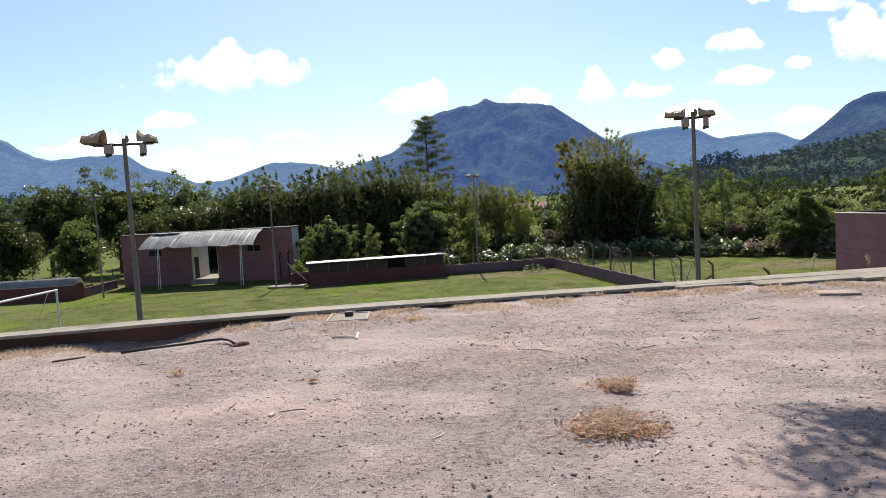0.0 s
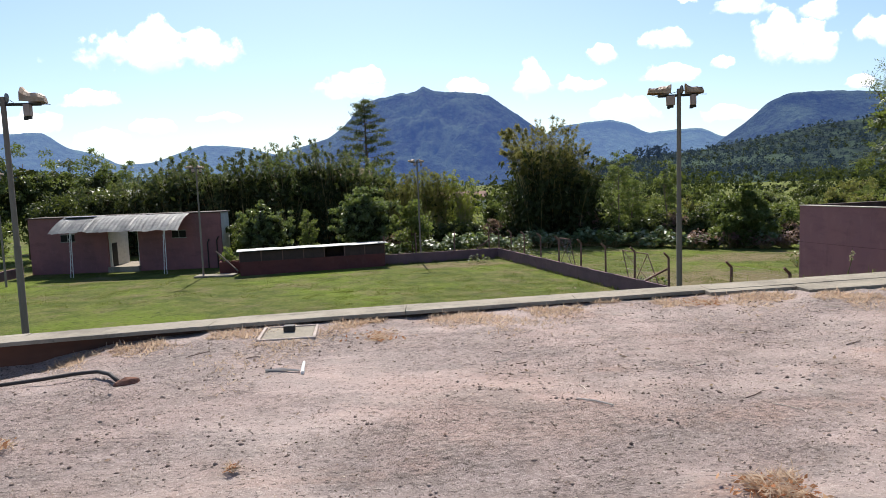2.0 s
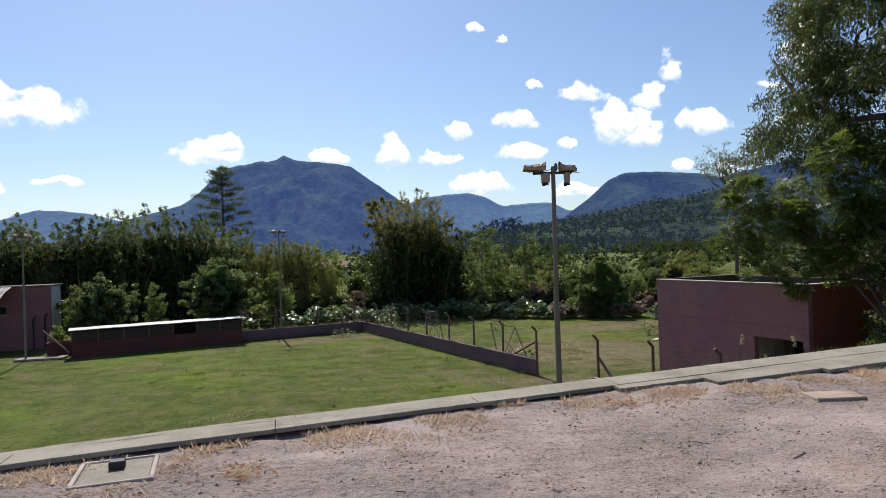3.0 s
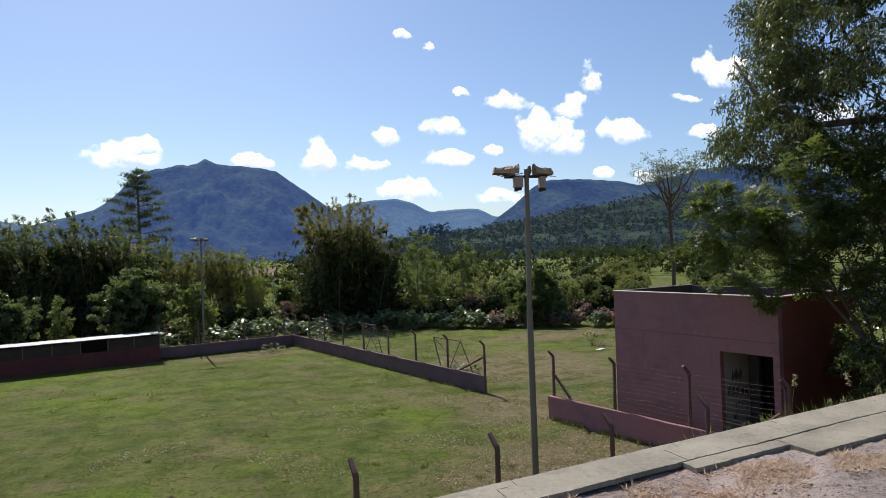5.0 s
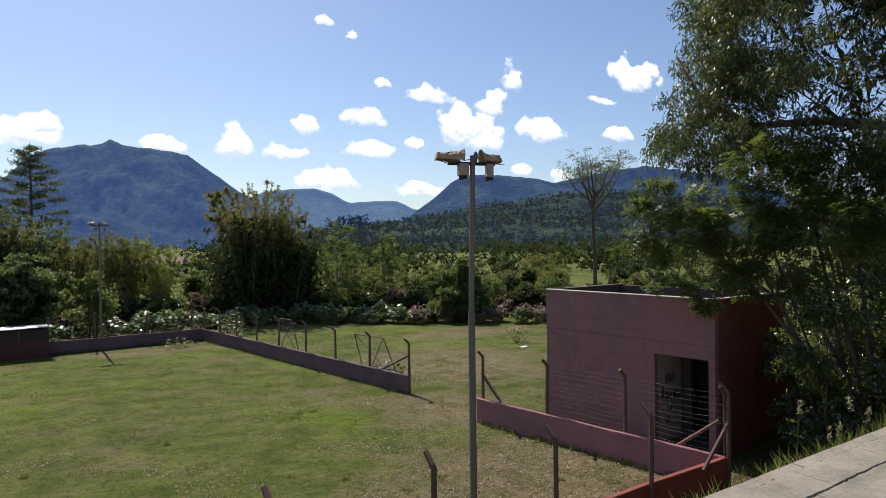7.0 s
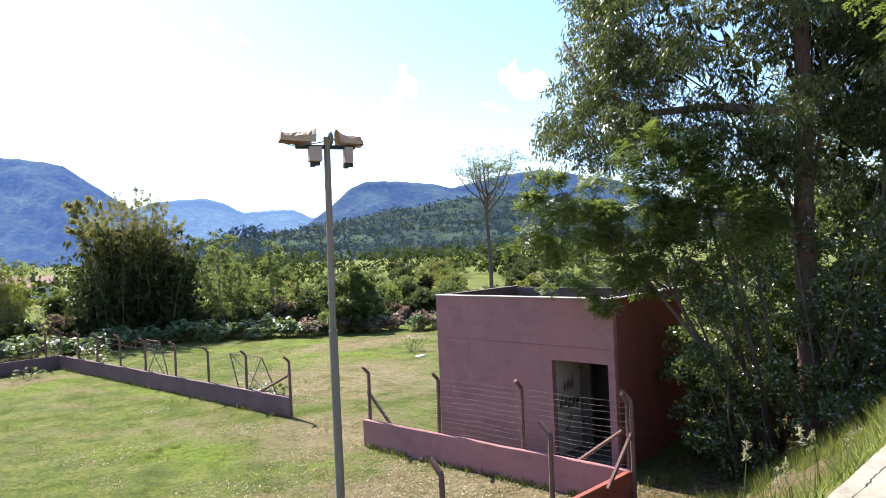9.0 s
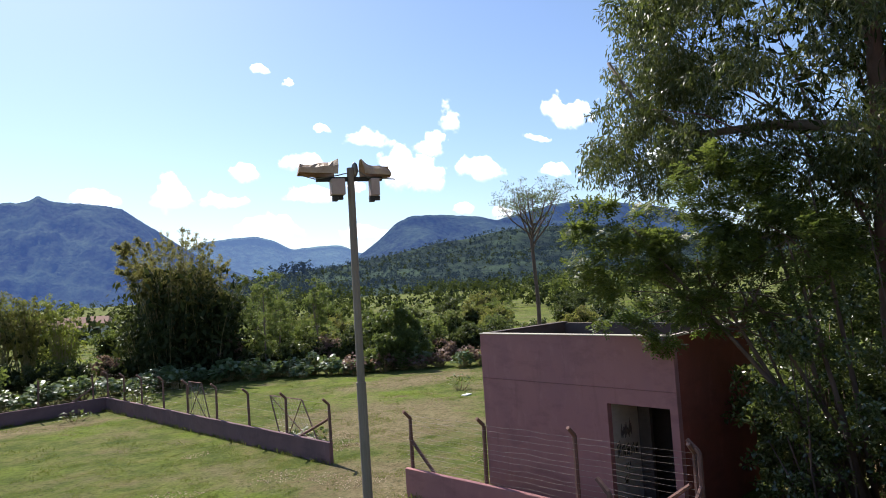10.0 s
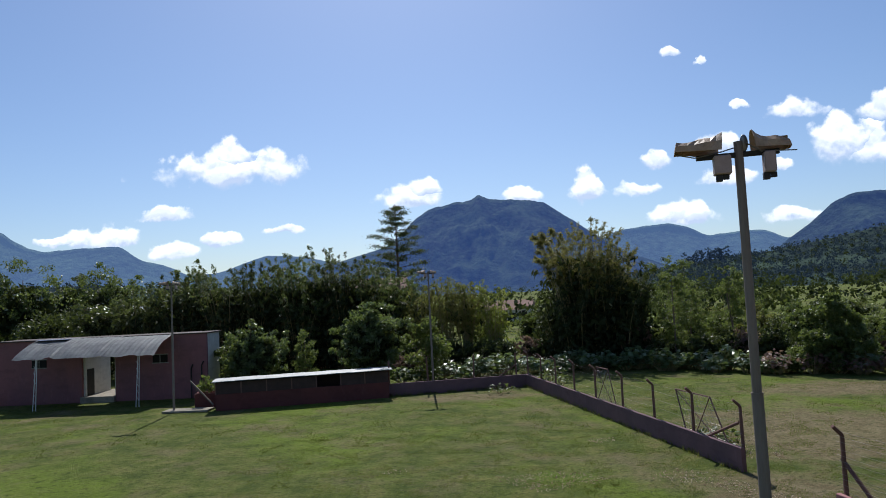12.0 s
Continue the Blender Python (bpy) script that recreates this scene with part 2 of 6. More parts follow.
def m_ground():
    m, n = material("grass_ground")
    p = n.add("ShaderNodeNewGeometry").outputs["Position"]
    big, mid, fin = n.noise(p, 0.11, 4, 0.6), n.noise(p, 0.7, 6, 0.7), n.noise(p, 7, 6, 0.8)
    c = n.ramp(mid, [(0.34, (0.062, 0.086, 0.018)), (0.5, (0.114, 0.136, 0.032)), (0.66, (0.180, 0.172, 0.056))])
    lush = n.maprange(big, 0.50, 0.60, 0, 0.6)
    c = n.mix(lush, c, (0.155, 0.215, 0.022))
    c = n.mix(n.maprange(n.noise(n.vmath("ADD", p, (41, 5, 0)), 0.33, 7, 0.75), 0.52, 0.66, 0, 0.4), c, (0.040, 0.064, 0.013))
    dry = n.maprange(n.noise(n.vmath("ADD", p, (13, 3, 0)), 0.22, 5, 0.7), 0.51, 0.64, 0, 0.6)
    worn = None                                     # worn ground by the gap in the fence and behind it
    for cx, cy, rx, ry in ((5.8, 12.6, 3.2, 3.6), (4.2, 4.2, 6.0, 4.4), (11.0, 22.0, 6.0, 7.0), (-4.5, 35.5, 5.0, 2.0), (18.0, 33.0, 7.0, 3.0)):
        d = n.vmath("LENGTH", n.vmath("MULTIPLY", n.vmath("SUBTRACT", p, (cx, cy, 0)), (1 / rx, 1 / ry, 0)))
        e = n.math("SUBTRACT", 1.15, d)
        worn = e if worn is None else n.math("MAXIMUM", worn, e)
    worn = n.maprange(n.math("ADD", worn, n.math("MULTIPLY", n.math("SUBTRACT", mid, 0.5), 2.6)), 0.0, 0.6, 0, 0.85)
    c = n.mix(n.math("MAXIMUM", dry, worn), c, n.mix(n.maprange(n.noise(p, 1.4, 5, 0.7), 0.4, 0.6, 0, 1), (0.26, 0.20, 0.125), (0.17, 0.125, 0.075)))
    d = n.vmath("LENGTH", n.vmath("MULTIPLY", n.vmath("SUBTRACT", p, (12.5, -3.0, 0)), (1 / 11.0, 1 / 6.4, 0)))   # leaf litter below the bank trees
    lit = n.maprange(n.math("ADD", n.math("SUBTRACT", 1.1, d), n.math("MULTIPLY", n.math("SUBTRACT", mid, 0.5), 1.6)), 0.0, 0.35, 0, 0.9)
    c = n.mix(lit, c, n.mix(n.maprange(n.noise(p, 5, 5, 0.75), 0.42, 0.6, 0, 1), (0.20, 0.125, 0.085), (0.075, 0.052, 0.036)))
    c = n.mix(n.maprange(fin, 0.42, 0.62, 0.0, 0.55), c, (0.035, 0.045, 0.014))
    c = n.mix(n.maprange(n.noise(p, 3.2, 8, 0.85), 0.52, 0.60, 0, 0.75), c, (0.03, 0.04, 0.012))
    c = n.mix(n.maprange(n.noise(p, 19, 3, 0.85), 0.62, 0.70, 0, 0.7), c, (0.33, 0.29, 0.20))
    finish(n, c, 0.95, bump=n.math("ADD", fin, mid), strength=0.9, dist=0.10, spec=0.05)
    return m


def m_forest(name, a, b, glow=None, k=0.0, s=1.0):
    """Wooded slopes seen from afar; glow is haze put in as emission, for the light of the air in front."""
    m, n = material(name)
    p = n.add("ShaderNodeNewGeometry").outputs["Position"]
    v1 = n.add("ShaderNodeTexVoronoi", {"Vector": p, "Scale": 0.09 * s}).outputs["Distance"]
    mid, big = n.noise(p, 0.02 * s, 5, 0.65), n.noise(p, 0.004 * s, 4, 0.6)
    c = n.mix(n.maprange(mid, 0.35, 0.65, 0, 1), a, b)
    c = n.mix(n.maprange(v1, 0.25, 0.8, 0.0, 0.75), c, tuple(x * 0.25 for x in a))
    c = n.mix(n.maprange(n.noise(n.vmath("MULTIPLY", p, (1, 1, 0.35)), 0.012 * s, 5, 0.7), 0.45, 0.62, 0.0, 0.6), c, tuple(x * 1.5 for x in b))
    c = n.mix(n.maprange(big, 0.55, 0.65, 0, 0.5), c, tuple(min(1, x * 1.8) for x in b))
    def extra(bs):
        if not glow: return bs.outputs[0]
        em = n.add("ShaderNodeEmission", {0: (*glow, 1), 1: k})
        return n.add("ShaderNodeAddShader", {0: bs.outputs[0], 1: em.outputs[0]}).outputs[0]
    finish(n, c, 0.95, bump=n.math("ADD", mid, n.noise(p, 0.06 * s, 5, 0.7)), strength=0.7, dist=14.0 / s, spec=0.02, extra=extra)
    return m


AIR = (0.17, 0.32, 0.90)                # haze light of the air, emitted by the far slopes and foothill woods
DIRT, CONCRETE = m_dirt(), m_concrete()
PINK = m_wall("pink_plaster", (0.345, 0.165, 0.16), (0.28, 0.14, 0.15))
PINK_OLD = m_wall("faded_pink_plaster", (0.25, 0.112, 0.112), (0.19, 0.095, 0.10))
GREYPINK = m_wall("weathered_purple_grey_plaster", (0.185, 0.108, 0.118), (0.130, 0.084, 0.094))
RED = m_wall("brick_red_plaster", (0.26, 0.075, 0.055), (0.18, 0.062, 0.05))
WHITE = m_wall("white_plaster", (0.62, 0.60, 0.54), (0.5, 0.47, 0.42))
DARK = m_plain("dark_opening", (0.02, 0.018, 0.016), (0.012, 0.011, 0.01), 2, 0.9)
ROOFING = m_plain("weathered_roof_sheet", (0.46, 0.46, 0.45), (0.25, 0.25, 0.25), 1.3, 0.55, 0.2, (1, 1, 1))
TARP = m_plain("blue_patch", (0.10, 0.14, 0.30), (0.2, 0.22, 0.3), 2, 0.6)
POST = m_plain("old_post", (0.22, 0.12, 0.10), (0.13, 0.075, 0.065), 5, 0.9, 0, (1, 1, 0.3))
POLE = m_plain("weathered_pole", (0.27, 0.22, 0.19), (0.17, 0.14, 0.12), 3, 0.8, 0, (1, 1, 0.15))
METAL = m_plain("dull_metal", (0.33, 0.32, 0.30), (0.2, 0.18, 0.16), 5, 0.5, 0.7)
DARKMETAL = m_plain("dark_metal", (0.05, 0.048, 0.045), (0.03, 0.028, 0.026), 5, 0.6, 0.4)
RUST = m_plain("rusty_lamp_shell", (0.52, 0.38, 0.26), (0.30, 0.17, 0.09), 3.5, 0.5, 0.0)
LAMPBOX = m_plain("lamp_box_paint", (0.45, 0.34, 0.31), (0.33, 0.24, 0.22), 5, 0.6)
WIRE = m_plain("fence_wire", (0.42, 0.38, 0.36), (0.25, 0.2, 0.18), 8, 0.5, 0.6)
TILE = m_plain("roof_tile", (0.27, 0.15, 0.11), (0.18, 0.10, 0.08), 4, 0.85)
BLACK = m_plain("black_hose", (0.05, 0.042, 0.038), (0.03, 0.026, 0.024), 6, 0.6)
LUSH = m_leaf("lush_grass", (0.12, 0.15, 0.035), (0.22, 0.25, 0.06), (0.30, 0.27, 0.12), 0.5, 0.6, 0.2, tint=(0.30, 0.36, 0.08))
STRAW = m_leaf("dry_grass", (0.52, 0.385, 0.27), (0.68, 0.55, 0.42), (0.46, 0.29, 0.19), 0.45, 0.8, 0.1, tint=(0.66, 0.50, 0.36))
BARK = m_plain("tree_bark", (0.17, 0.115, 0.09), (0.09, 0.06, 0.05), 3, 0.9, 0, (1, 1, 0.35), 0.6)
BARK_PALE = m_plain("pale_bark", (0.24, 0.19, 0.155), (0.13, 0.10, 0.085), 3, 0.9, 0, (1, 1, 0.35), 0.5)
CULM = m_plain("bamboo_culm", (0.36, 0.28, 0.13), (0.21, 0.17, 0.08), 3, 0.6, 0, (1, 1, 0.5))
L_EUC = m_leaf("eucalypt_leaf", (0.024, 0.036, 0.012), (0.056, 0.074, 0.022), (0.20, 0.185, 0.075), 0.28, 0.38, 0.45)
L_FEATHER = m_leaf("feathery_leaf", (0.034, 0.058, 0.011), (0.076, 0.108, 0.020), (0.20, 0.225, 0.05), 0.42)
L_DARK = m_leaf("dark_leaf", (0.020, 0.032, 0.011), (0.042, 0.056, 0.017), (0.072, 0.080, 0.027), 0.22, 0.5, 0.25)
L_GLINT = m_leaf("glossy_leaf", (0.036, 0.056, 0.02), (0.078, 0.106, 0.037), (0.24, 0.27, 0.12), 0.36, 0.26, 1.0)
L_MID = m_leaf("mid_leaf", (0.042, 0.066, 0.018), (0.086, 0.120, 0.032), (0.22, 0.235, 0.085), 0.38, 0.42, 0.36)
L_LIGHT = m_leaf("light_leaf", (0.070, 0.100, 0.028), (0.125, 0.160, 0.046), (0.21, 0.205, 0.085), 0.44, 0.5, 0.25)
L_BAMBOO = m_leaf("bamboo_leaf", (0.044, 0.060, 0.023), (0.098, 0.116, 0.046), (0.28, 0.265, 0.125), 0.44, 0.42, 0.38)
L_CLUMP = m_leaf("tall_bamboo_leaf", (0.055, 0.064, 0.018), (0.115, 0.118, 0.034), (0.36, 0.29, 0.12), 0.5, 0.5, 0.22, tint=(0.40, 0.38, 0.10))
L_OLIVE = m_leaf("olive_bamboo_leaf", (0.105, 0.092, 0.03), (0.19, 0.155, 0.052), (0.30, 0.22, 0.085), 0.46, 0.6, 0.18)
# darker leaf copy that carries the shade inside crowns and clumps
L_INNER_SHADE = m_leaf("shaded_inner_leaf", (0.026, 0.034, 0.013), (0.044, 0.052, 0.020), None, 0.08, 0.7, 0.1)
L_YELLOW = m_leaf("yellow_bamboo_leaf", (0.15, 0.17, 0.026), (0.25, 0.27, 0.04), (0.38, 0.34, 0.08), 0.55)
L_BROAD = m_leaf("broad_leaf", (0.055, 0.095, 0.032), (0.125, 0.175, 0.075), (0.30, 0.35, 0.23), 0.34, 0.34, 0.5)
L_LUSH = m_leaf("lush_leaf", (0.038, 0.066, 0.020), (0.088, 0.125, 0.042), (0.26, 0.29, 0.15), 0.42, 0.34, 0.6)
L_RED = m_leaf("reddish_dry_leaf", (0.16, 0.09, 0.08), (0.22, 0.13, 0.11), (0.28, 0.2, 0.15), 0.3, 0.7, tint=(0.45, 0.32, 0.18))
GRASS = m_leaf("tall_grass_blade", (0.075, 0.095, 0.018), (0.13, 0.145, 0.03), (0.30, 0.235, 0.09), 0.36, 0.7, 0.15)
TURF = m_leaf("turf_blade", (0.078, 0.108, 0.017), (0.128, 0.152, 0.025), (0.22, 0.185, 0.065), 0.36, 0.8, 0.1)
STUB = m_leaf("grey_stubble", (0.22, 0.17, 0.14), (0.33, 0.26, 0.21), (0.45, 0.36, 0.28), 0.3, 0.9, 0.05, tint=(0.5, 0.4, 0.3))
LITTER = m_leaf("dry_litter", (0.26, 0.17, 0.12), (0.50, 0.40, 0.30), (0.68, 0.60, 0.50), 0.3, 0.8, 0.1, tint=(0.6, 0.45, 0.3))
CRUMB = m_leaf("dark_crumb", (0.05, 0.038, 0.032), (0.10, 0.075, 0.06), (0.2, 0.13, 0.09), 0.1, 0.95, 0.05)
PALEWOOD = m_plain("bleached_wood", (0.74, 0.66, 0.56), (0.55, 0.46, 0.37), 6, 0.8)
BARK_RED = m_plain("reddish_bark", (0.19, 0.11, 0.085), (0.09, 0.055, 0.045), 2.2, 0.9, 0, (1, 1, 0.35), 0.6)
L_FAR = m_leaf("far_leaf", (0.014, 0.024, 0.015), (0.027, 0.040, 0.023), (0.05, 0.062, 0.032), 0.12, 0.9, 0.05)
L_FAR_LIGHT = m_leaf("far_light_leaf", (0.040, 0.055, 0.018), (0.075, 0.090, 0.030), (0.11, 0.115, 0.045), 0.2, 0.9, 0.05)
# air puts a faint haze glow on these leaves
L_SLOPE = m_leaf("hazy_slope_leaf", (0.013, 0.025, 0.019), (0.026, 0.042, 0.029), (0.050, 0.068, 0.044), 0.06, 0.95, 0.02, air=0.028)
DARKROOF = m_plain("dark_roof_edge", (0.10, 0.075, 0.065), (0.06, 0.045, 0.04), 3, 0.8)
GROUND = m_ground()


# ---- mesh helpers ----
def mesh_np(name, v, f):
    """A mesh from arrays of points and of faces with one number of corners."""
    me = bpy.data.meshes.new(name)
    v, f = np.asarray(v, dtype=np.float32), np.asarray(f, dtype=np.int32)
    k = f.shape[1]
    me.vertices.add(len(v)); me.vertices.foreach_set("co", v.ravel())
    me.loops.add(f.size); me.loops.foreach_set("vertex_index", f.ravel())
    me.polygons.add(len(f)); me.polygons.foreach_set("loop_start", np.arange(0, f.size, k, dtype=np.int32))
    me.update(calc_edges=True)
    return me


def thing(name, label, category, at=(0, 0, 0), rz=0.0, group="", kind=""):
    e = new(name)
    e.matrix_world = pose(*at, 0, 0, rz)
    e.empty_display_size = 0.2
    return tagged(e, label, category, group, kind)


def part(name, data, mat, parent, label="", smooth=False):
    """Links a bmesh or a mesh as one mesh object under a thing; coordinates are the thing's own."""
    if isinstance(data, bmesh.types.BMesh):
        me = bpy.data.meshes.new(name)
        data.to_mesh(me); data.free()
    else:
        me = data
    if not me.materials: me.materials.append(mat)
    if smooth: me.shade_smooth()
    ob = new(name, me)
    ob.parent = parent
    if label: ob["label"] = label
    return ob


def single(name, data, mat, label, category, at=(0, 0, 0), rz=0.0, group="", kind="", smooth=False):
    ob = part(name, data, mat, None, "", smooth)
    ob.matrix_world = pose(*at, 0, 0, rz)
    return tagged(ob, label, category, group, kind)


def box(bm, x0, x1, y0, y1, z0, z1, bevel=0.0, m=None):
    mat = Matrix.Translation(((x0 + x1) / 2, (y0 + y1) / 2, (z0 + z1) / 2)) @ Matrix.Diagonal((x1 - x0, y1 - y0, z1 - z0, 1))
    r = bmesh.ops.create_cube(bm, size=1, matrix=(m @ mat) if m is not None else mat)
    if bevel:
        es = list({e for v in r["verts"] for e in v.link_edges})
        bmesh.ops.bevel(bm, geom=es, offset=bevel, segments=1, affect="EDGES")
    return bm


def boxes(*rows, bevel=0.0):
    bm = bmesh.new()
    for r in rows: box(bm, *r, bevel=bevel)
    return bm


def tube(bm, pts, radii, sides=8, cap=True):
    """A tapered tube along a line of points."""
    pts = [Vector(p) for p in pts]
    if not isinstance(radii, (list, tuple)): radii = [radii] * len(pts)
    rings, side = [], None
    for i, p in enumerate(pts):
        d = (pts[min(i + 1, len(pts) - 1)] - pts[max(i - 1, 0)]).normalized()
        if side is None: side = d.orthogonal().normalized()
        side = (side - d * side.dot(d)).normalized()
        up = d.cross(side)
        rings.append([bm.verts.new(p + (side * math.cos(a) + up * math.sin(a)) * radii[i]) for a in (2 * math.pi * j / sides for j in range(sides))])
    for a, b in zip(rings, rings[1:]):
        for j in range(sides):
            bm.faces.new((a[j], a[(j + 1) % sides], b[(j + 1) % sides], b[j]))
    if cap:
        bm.faces.new(rings[0][::-1]); bm.faces.new(rings[-1])
    return bm


def rod(p, q, r, sides=8):
    return tube(bmesh.new(), [p, q], r, sides)


def leaf_mesh(name, centres, size, aspect, rng, droop=0.0, flat=0.0, dirs=None, spread=0.35):
    """Small pointed leaves, one four-cornered face each, at the given places."""
    c = np.asarray(centres, dtype=np.float64)
    k = len(c)
    d = rng.normal(size=(k, 3)) if dirs is None else np.asarray(dirs) + rng.normal(size=(k, 3)) * spread
    d[:, 2] -= droop * np.abs(rng.normal(size=k)) + droop
    d /= np.linalg.norm(d, axis=1)[:, None] + 1e-9
    s = rng.normal(size=(k, 3))
    s[:, 2] *= 1 - flat
    s -= d * np.sum(s * d, axis=1)[:, None]
    s /= np.linalg.norm(s, axis=1)[:, None] + 1e-9
    ln = size * rng.uniform(0.6, 1.3, k)[:, None]
    wd = ln * aspect * 0.5
    v = np.stack([c - d * ln * 0.5, c + s * wd, c + d * ln * 0.5, c - s * wd], axis=1).reshape(-1, 3)
    f = np.arange(4 * k).reshape(k, 4)
    return mesh_np(name, v, f)


def blob_points(rng, k, centre, radii, hollow=0.5):
    d = rng.normal(size=(k, 3))
    d /= np.linalg.norm(d, axis=1)[:, None]
    r = (hollow + (1 - hollow) * rng.random(k)) ** (1 / 2)
    return np.asarray(centre) + d * r[:, None] * np.asarray(radii)


def crown_points(rng, k, centre, radii, clumps, clump_r, hollow=0.35, flat=0.7):
    """Leaf places in many clumps spread through an uneven crown."""
    cc = blob_points(rng, clumps, centre, radii, hollow)
    off = cc - np.asarray(centre)
    way = off / (np.linalg.norm(off, axis=1)[:, None] + 1e-9)
    turn = rng.uniform(-50, 50, 3)
    cc = np.asarray(centre) + off * np.array([1.0 + 0.40 * noise.noise(Vector(d * 1.5 + turn)) + 0.3 * noise.noise(Vector(d * 3.7 + turn)) for d in way])[:, None]
    cc[:, 2] = np.maximum(cc[:, 2], 0.25)
    pick = rng.integers(0, clumps, k)
    sz = clump_r * rng.uniform(0.55, 1.35, clumps)[pick][:, None]
    d = rng.normal(size=(k, 3))
    d /= np.linalg.norm(d, axis=1)[:, None]
    return cc[pick] + d * (rng.random(k)[:, None] ** 0.45) * sz * np.array([1, 1, flat]), cc


# ---- land ----
EDGE_Y, EDGE_SLOPE = -7.8, 0.155       # outer line of the terrace, bending back to the west
TOP = 4.84


def edge_y(x):
    return EDGE_Y + EDGE_SLOPE * x - 0.012 * np.maximum(0.0, -7.0 - x) ** 2


def smooth(a, b, x):
    t = np.clip((np.asarray(x, dtype=float) - a) / (b - a), 0, 1)
    return t * t * (3 - 2 * t)


def land_z(x, y):
    """Height of the natural ground."""
    x, y = np.asarray(x, float), np.asarray(y, float)
    d = (y - edge_y(x)) / math.hypot(1, EDGE_SLOPE)
    left = 4.09 * np.clip(1 - d / 3.8, 0, 1) ** 1.3
    right = 4.55 * np.clip(1 - d / (6.0 + 8.0 * smooth(14.5, 20, x)), 0, 1) ** 1.05
    z = left + (right - left) * smooth(1.0, 6.5, x)
    z = z + (TOP - 0.19 - z) * smooth(-3.8, -2.2, x) * np.exp(-(np.maximum(d, 0) / 0.85) ** 2)
    z = np.where(d < -0.05, np.minimum(z, 4.05), np.minimum(z, TOP - 0.06))
    far = smooth(60, 400, np.hypot(x, y))
    z = z + far * (1.2 * np.sin(x * 0.013 + 1) * np.cos(y * 0.011))
    return z


def axis(lo, a, b, hi, fine_step, grow=1.16):
    mid = list(np.arange(a, b + 1e-6, fine_step))
    s, out = fine_step, mid[-1]
    up = []
    while out < hi:
        s *= grow; out += s; up.append(min(out, hi))
    s, out, down = fine_step, mid[0], []
    while out > lo:
        s *= grow; out -= s; down.append(max(out, lo))
    return np.array(down[::-1] + mid + up)


def build_ground():
    xs, ys = axis(-4200, -45, 45, 4200, 0.6), axis(-4200, -16, 62, 4200, 0.6)
    gx, gy = np.meshgrid(xs, ys)
    z = land_z(gx, gy)
    near = 1 - smooth(40, 90, np.hypot(gx, gy - 20))
    z = z + near * 0.012 * (np.sin(gx * 1.7 + np.sin(gy * 0.9)) * np.cos(gy * 1.3 + gx * 0.4))
    v = np.stack([gx, gy, z], axis=-1).reshape(-1, 3)
    nx, ny = len(xs), len(ys)
    i = np.arange(nx * ny).reshape(ny, nx)
    f = np.stack([i[:-1, :-1], i[:-1, 1:], i[1:, 1:], i[1:, :-1]], axis=-1).reshape(-1, 4)
    single("ground", mesh_np("ground", v, f), GROUND, "mown grass field with dry patches and flat land beyond", "ground", kind="structure", smooth=True)


def hill(name, knots, dist, depth, mat, label, rough, step):
    """A ridge whose crest follows the knots (x and z over distance), falling away in front and behind."""
    ku = np.array([k[0] for k in knots]); kv = np.array([k[1] for k in knots])
    us = np.linspace(ku[0], ku[-1], step)
    crest = np.interp(us, ku, kv)
    k = np.ones(3) / 3
    crest = np.convolve(np.pad(crest, 1, mode="edge"), k, "valid")
    crest = crest * (1 + np.array([0.014 * noise.fractal(Vector((u * 46, dist * 0.01, 0)), 0.7, 2.2, 5) for u in us]))
    ss = np.linspace(-1, 1, 81)
    v = []
    for s in ss:
        for u, c in zip(us, crest):
            y = dist + s * depth
            fall = 1 - abs(s) ** 0.8
            h = c * dist * max(0.0, fall)
            x = u * dist * (1 + 0.25 * s * depth / dist)
            nz = noise.fractal(Vector((x * 4.5 / dist, y * 4.5 / dist, dist * 0.001)), 0.7, 2.1, 7) * rough * dist * c * (0.35 + 1.5 * min(1, abs(s) * 2.5)) 
            v.append((x - 5.0, y, 12.0 * fall - 6.0 + h + nz * fall ** 0.5 * (0.18 if abs(s) < 0.03 else 1.0)))
    n = len(us)
    i = np.arange(len(v)).reshape(len(ss), n)
    f = np.stack([i[:-1, :-1], i[:-1, 1:], i[1:, 1:], i[1:, :-1]], axis=-1).reshape(-1, 4)
    single(name, mesh_np(name, v, f), mat, label, "mountain", kind="structure", smooth=True)
    return np.array(v)


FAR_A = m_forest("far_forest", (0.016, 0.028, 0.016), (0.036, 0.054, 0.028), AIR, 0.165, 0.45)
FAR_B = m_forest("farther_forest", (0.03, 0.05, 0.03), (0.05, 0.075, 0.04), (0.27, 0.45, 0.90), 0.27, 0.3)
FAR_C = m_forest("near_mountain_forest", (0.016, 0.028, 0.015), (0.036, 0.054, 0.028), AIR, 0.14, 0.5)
# the foothills emit the same haze light, fainter
SLOPE = m_forest("hazy_wooded_slope", (0.016, 0.026, 0.016), (0.040, 0.058, 0.028), AIR, 0.028, 1.0)
build_ground()
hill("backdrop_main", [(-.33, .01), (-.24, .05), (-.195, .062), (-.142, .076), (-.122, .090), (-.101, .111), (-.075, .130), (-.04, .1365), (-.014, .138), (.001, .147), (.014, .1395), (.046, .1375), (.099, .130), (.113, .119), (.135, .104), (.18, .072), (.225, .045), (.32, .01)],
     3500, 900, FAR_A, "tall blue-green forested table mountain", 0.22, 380)
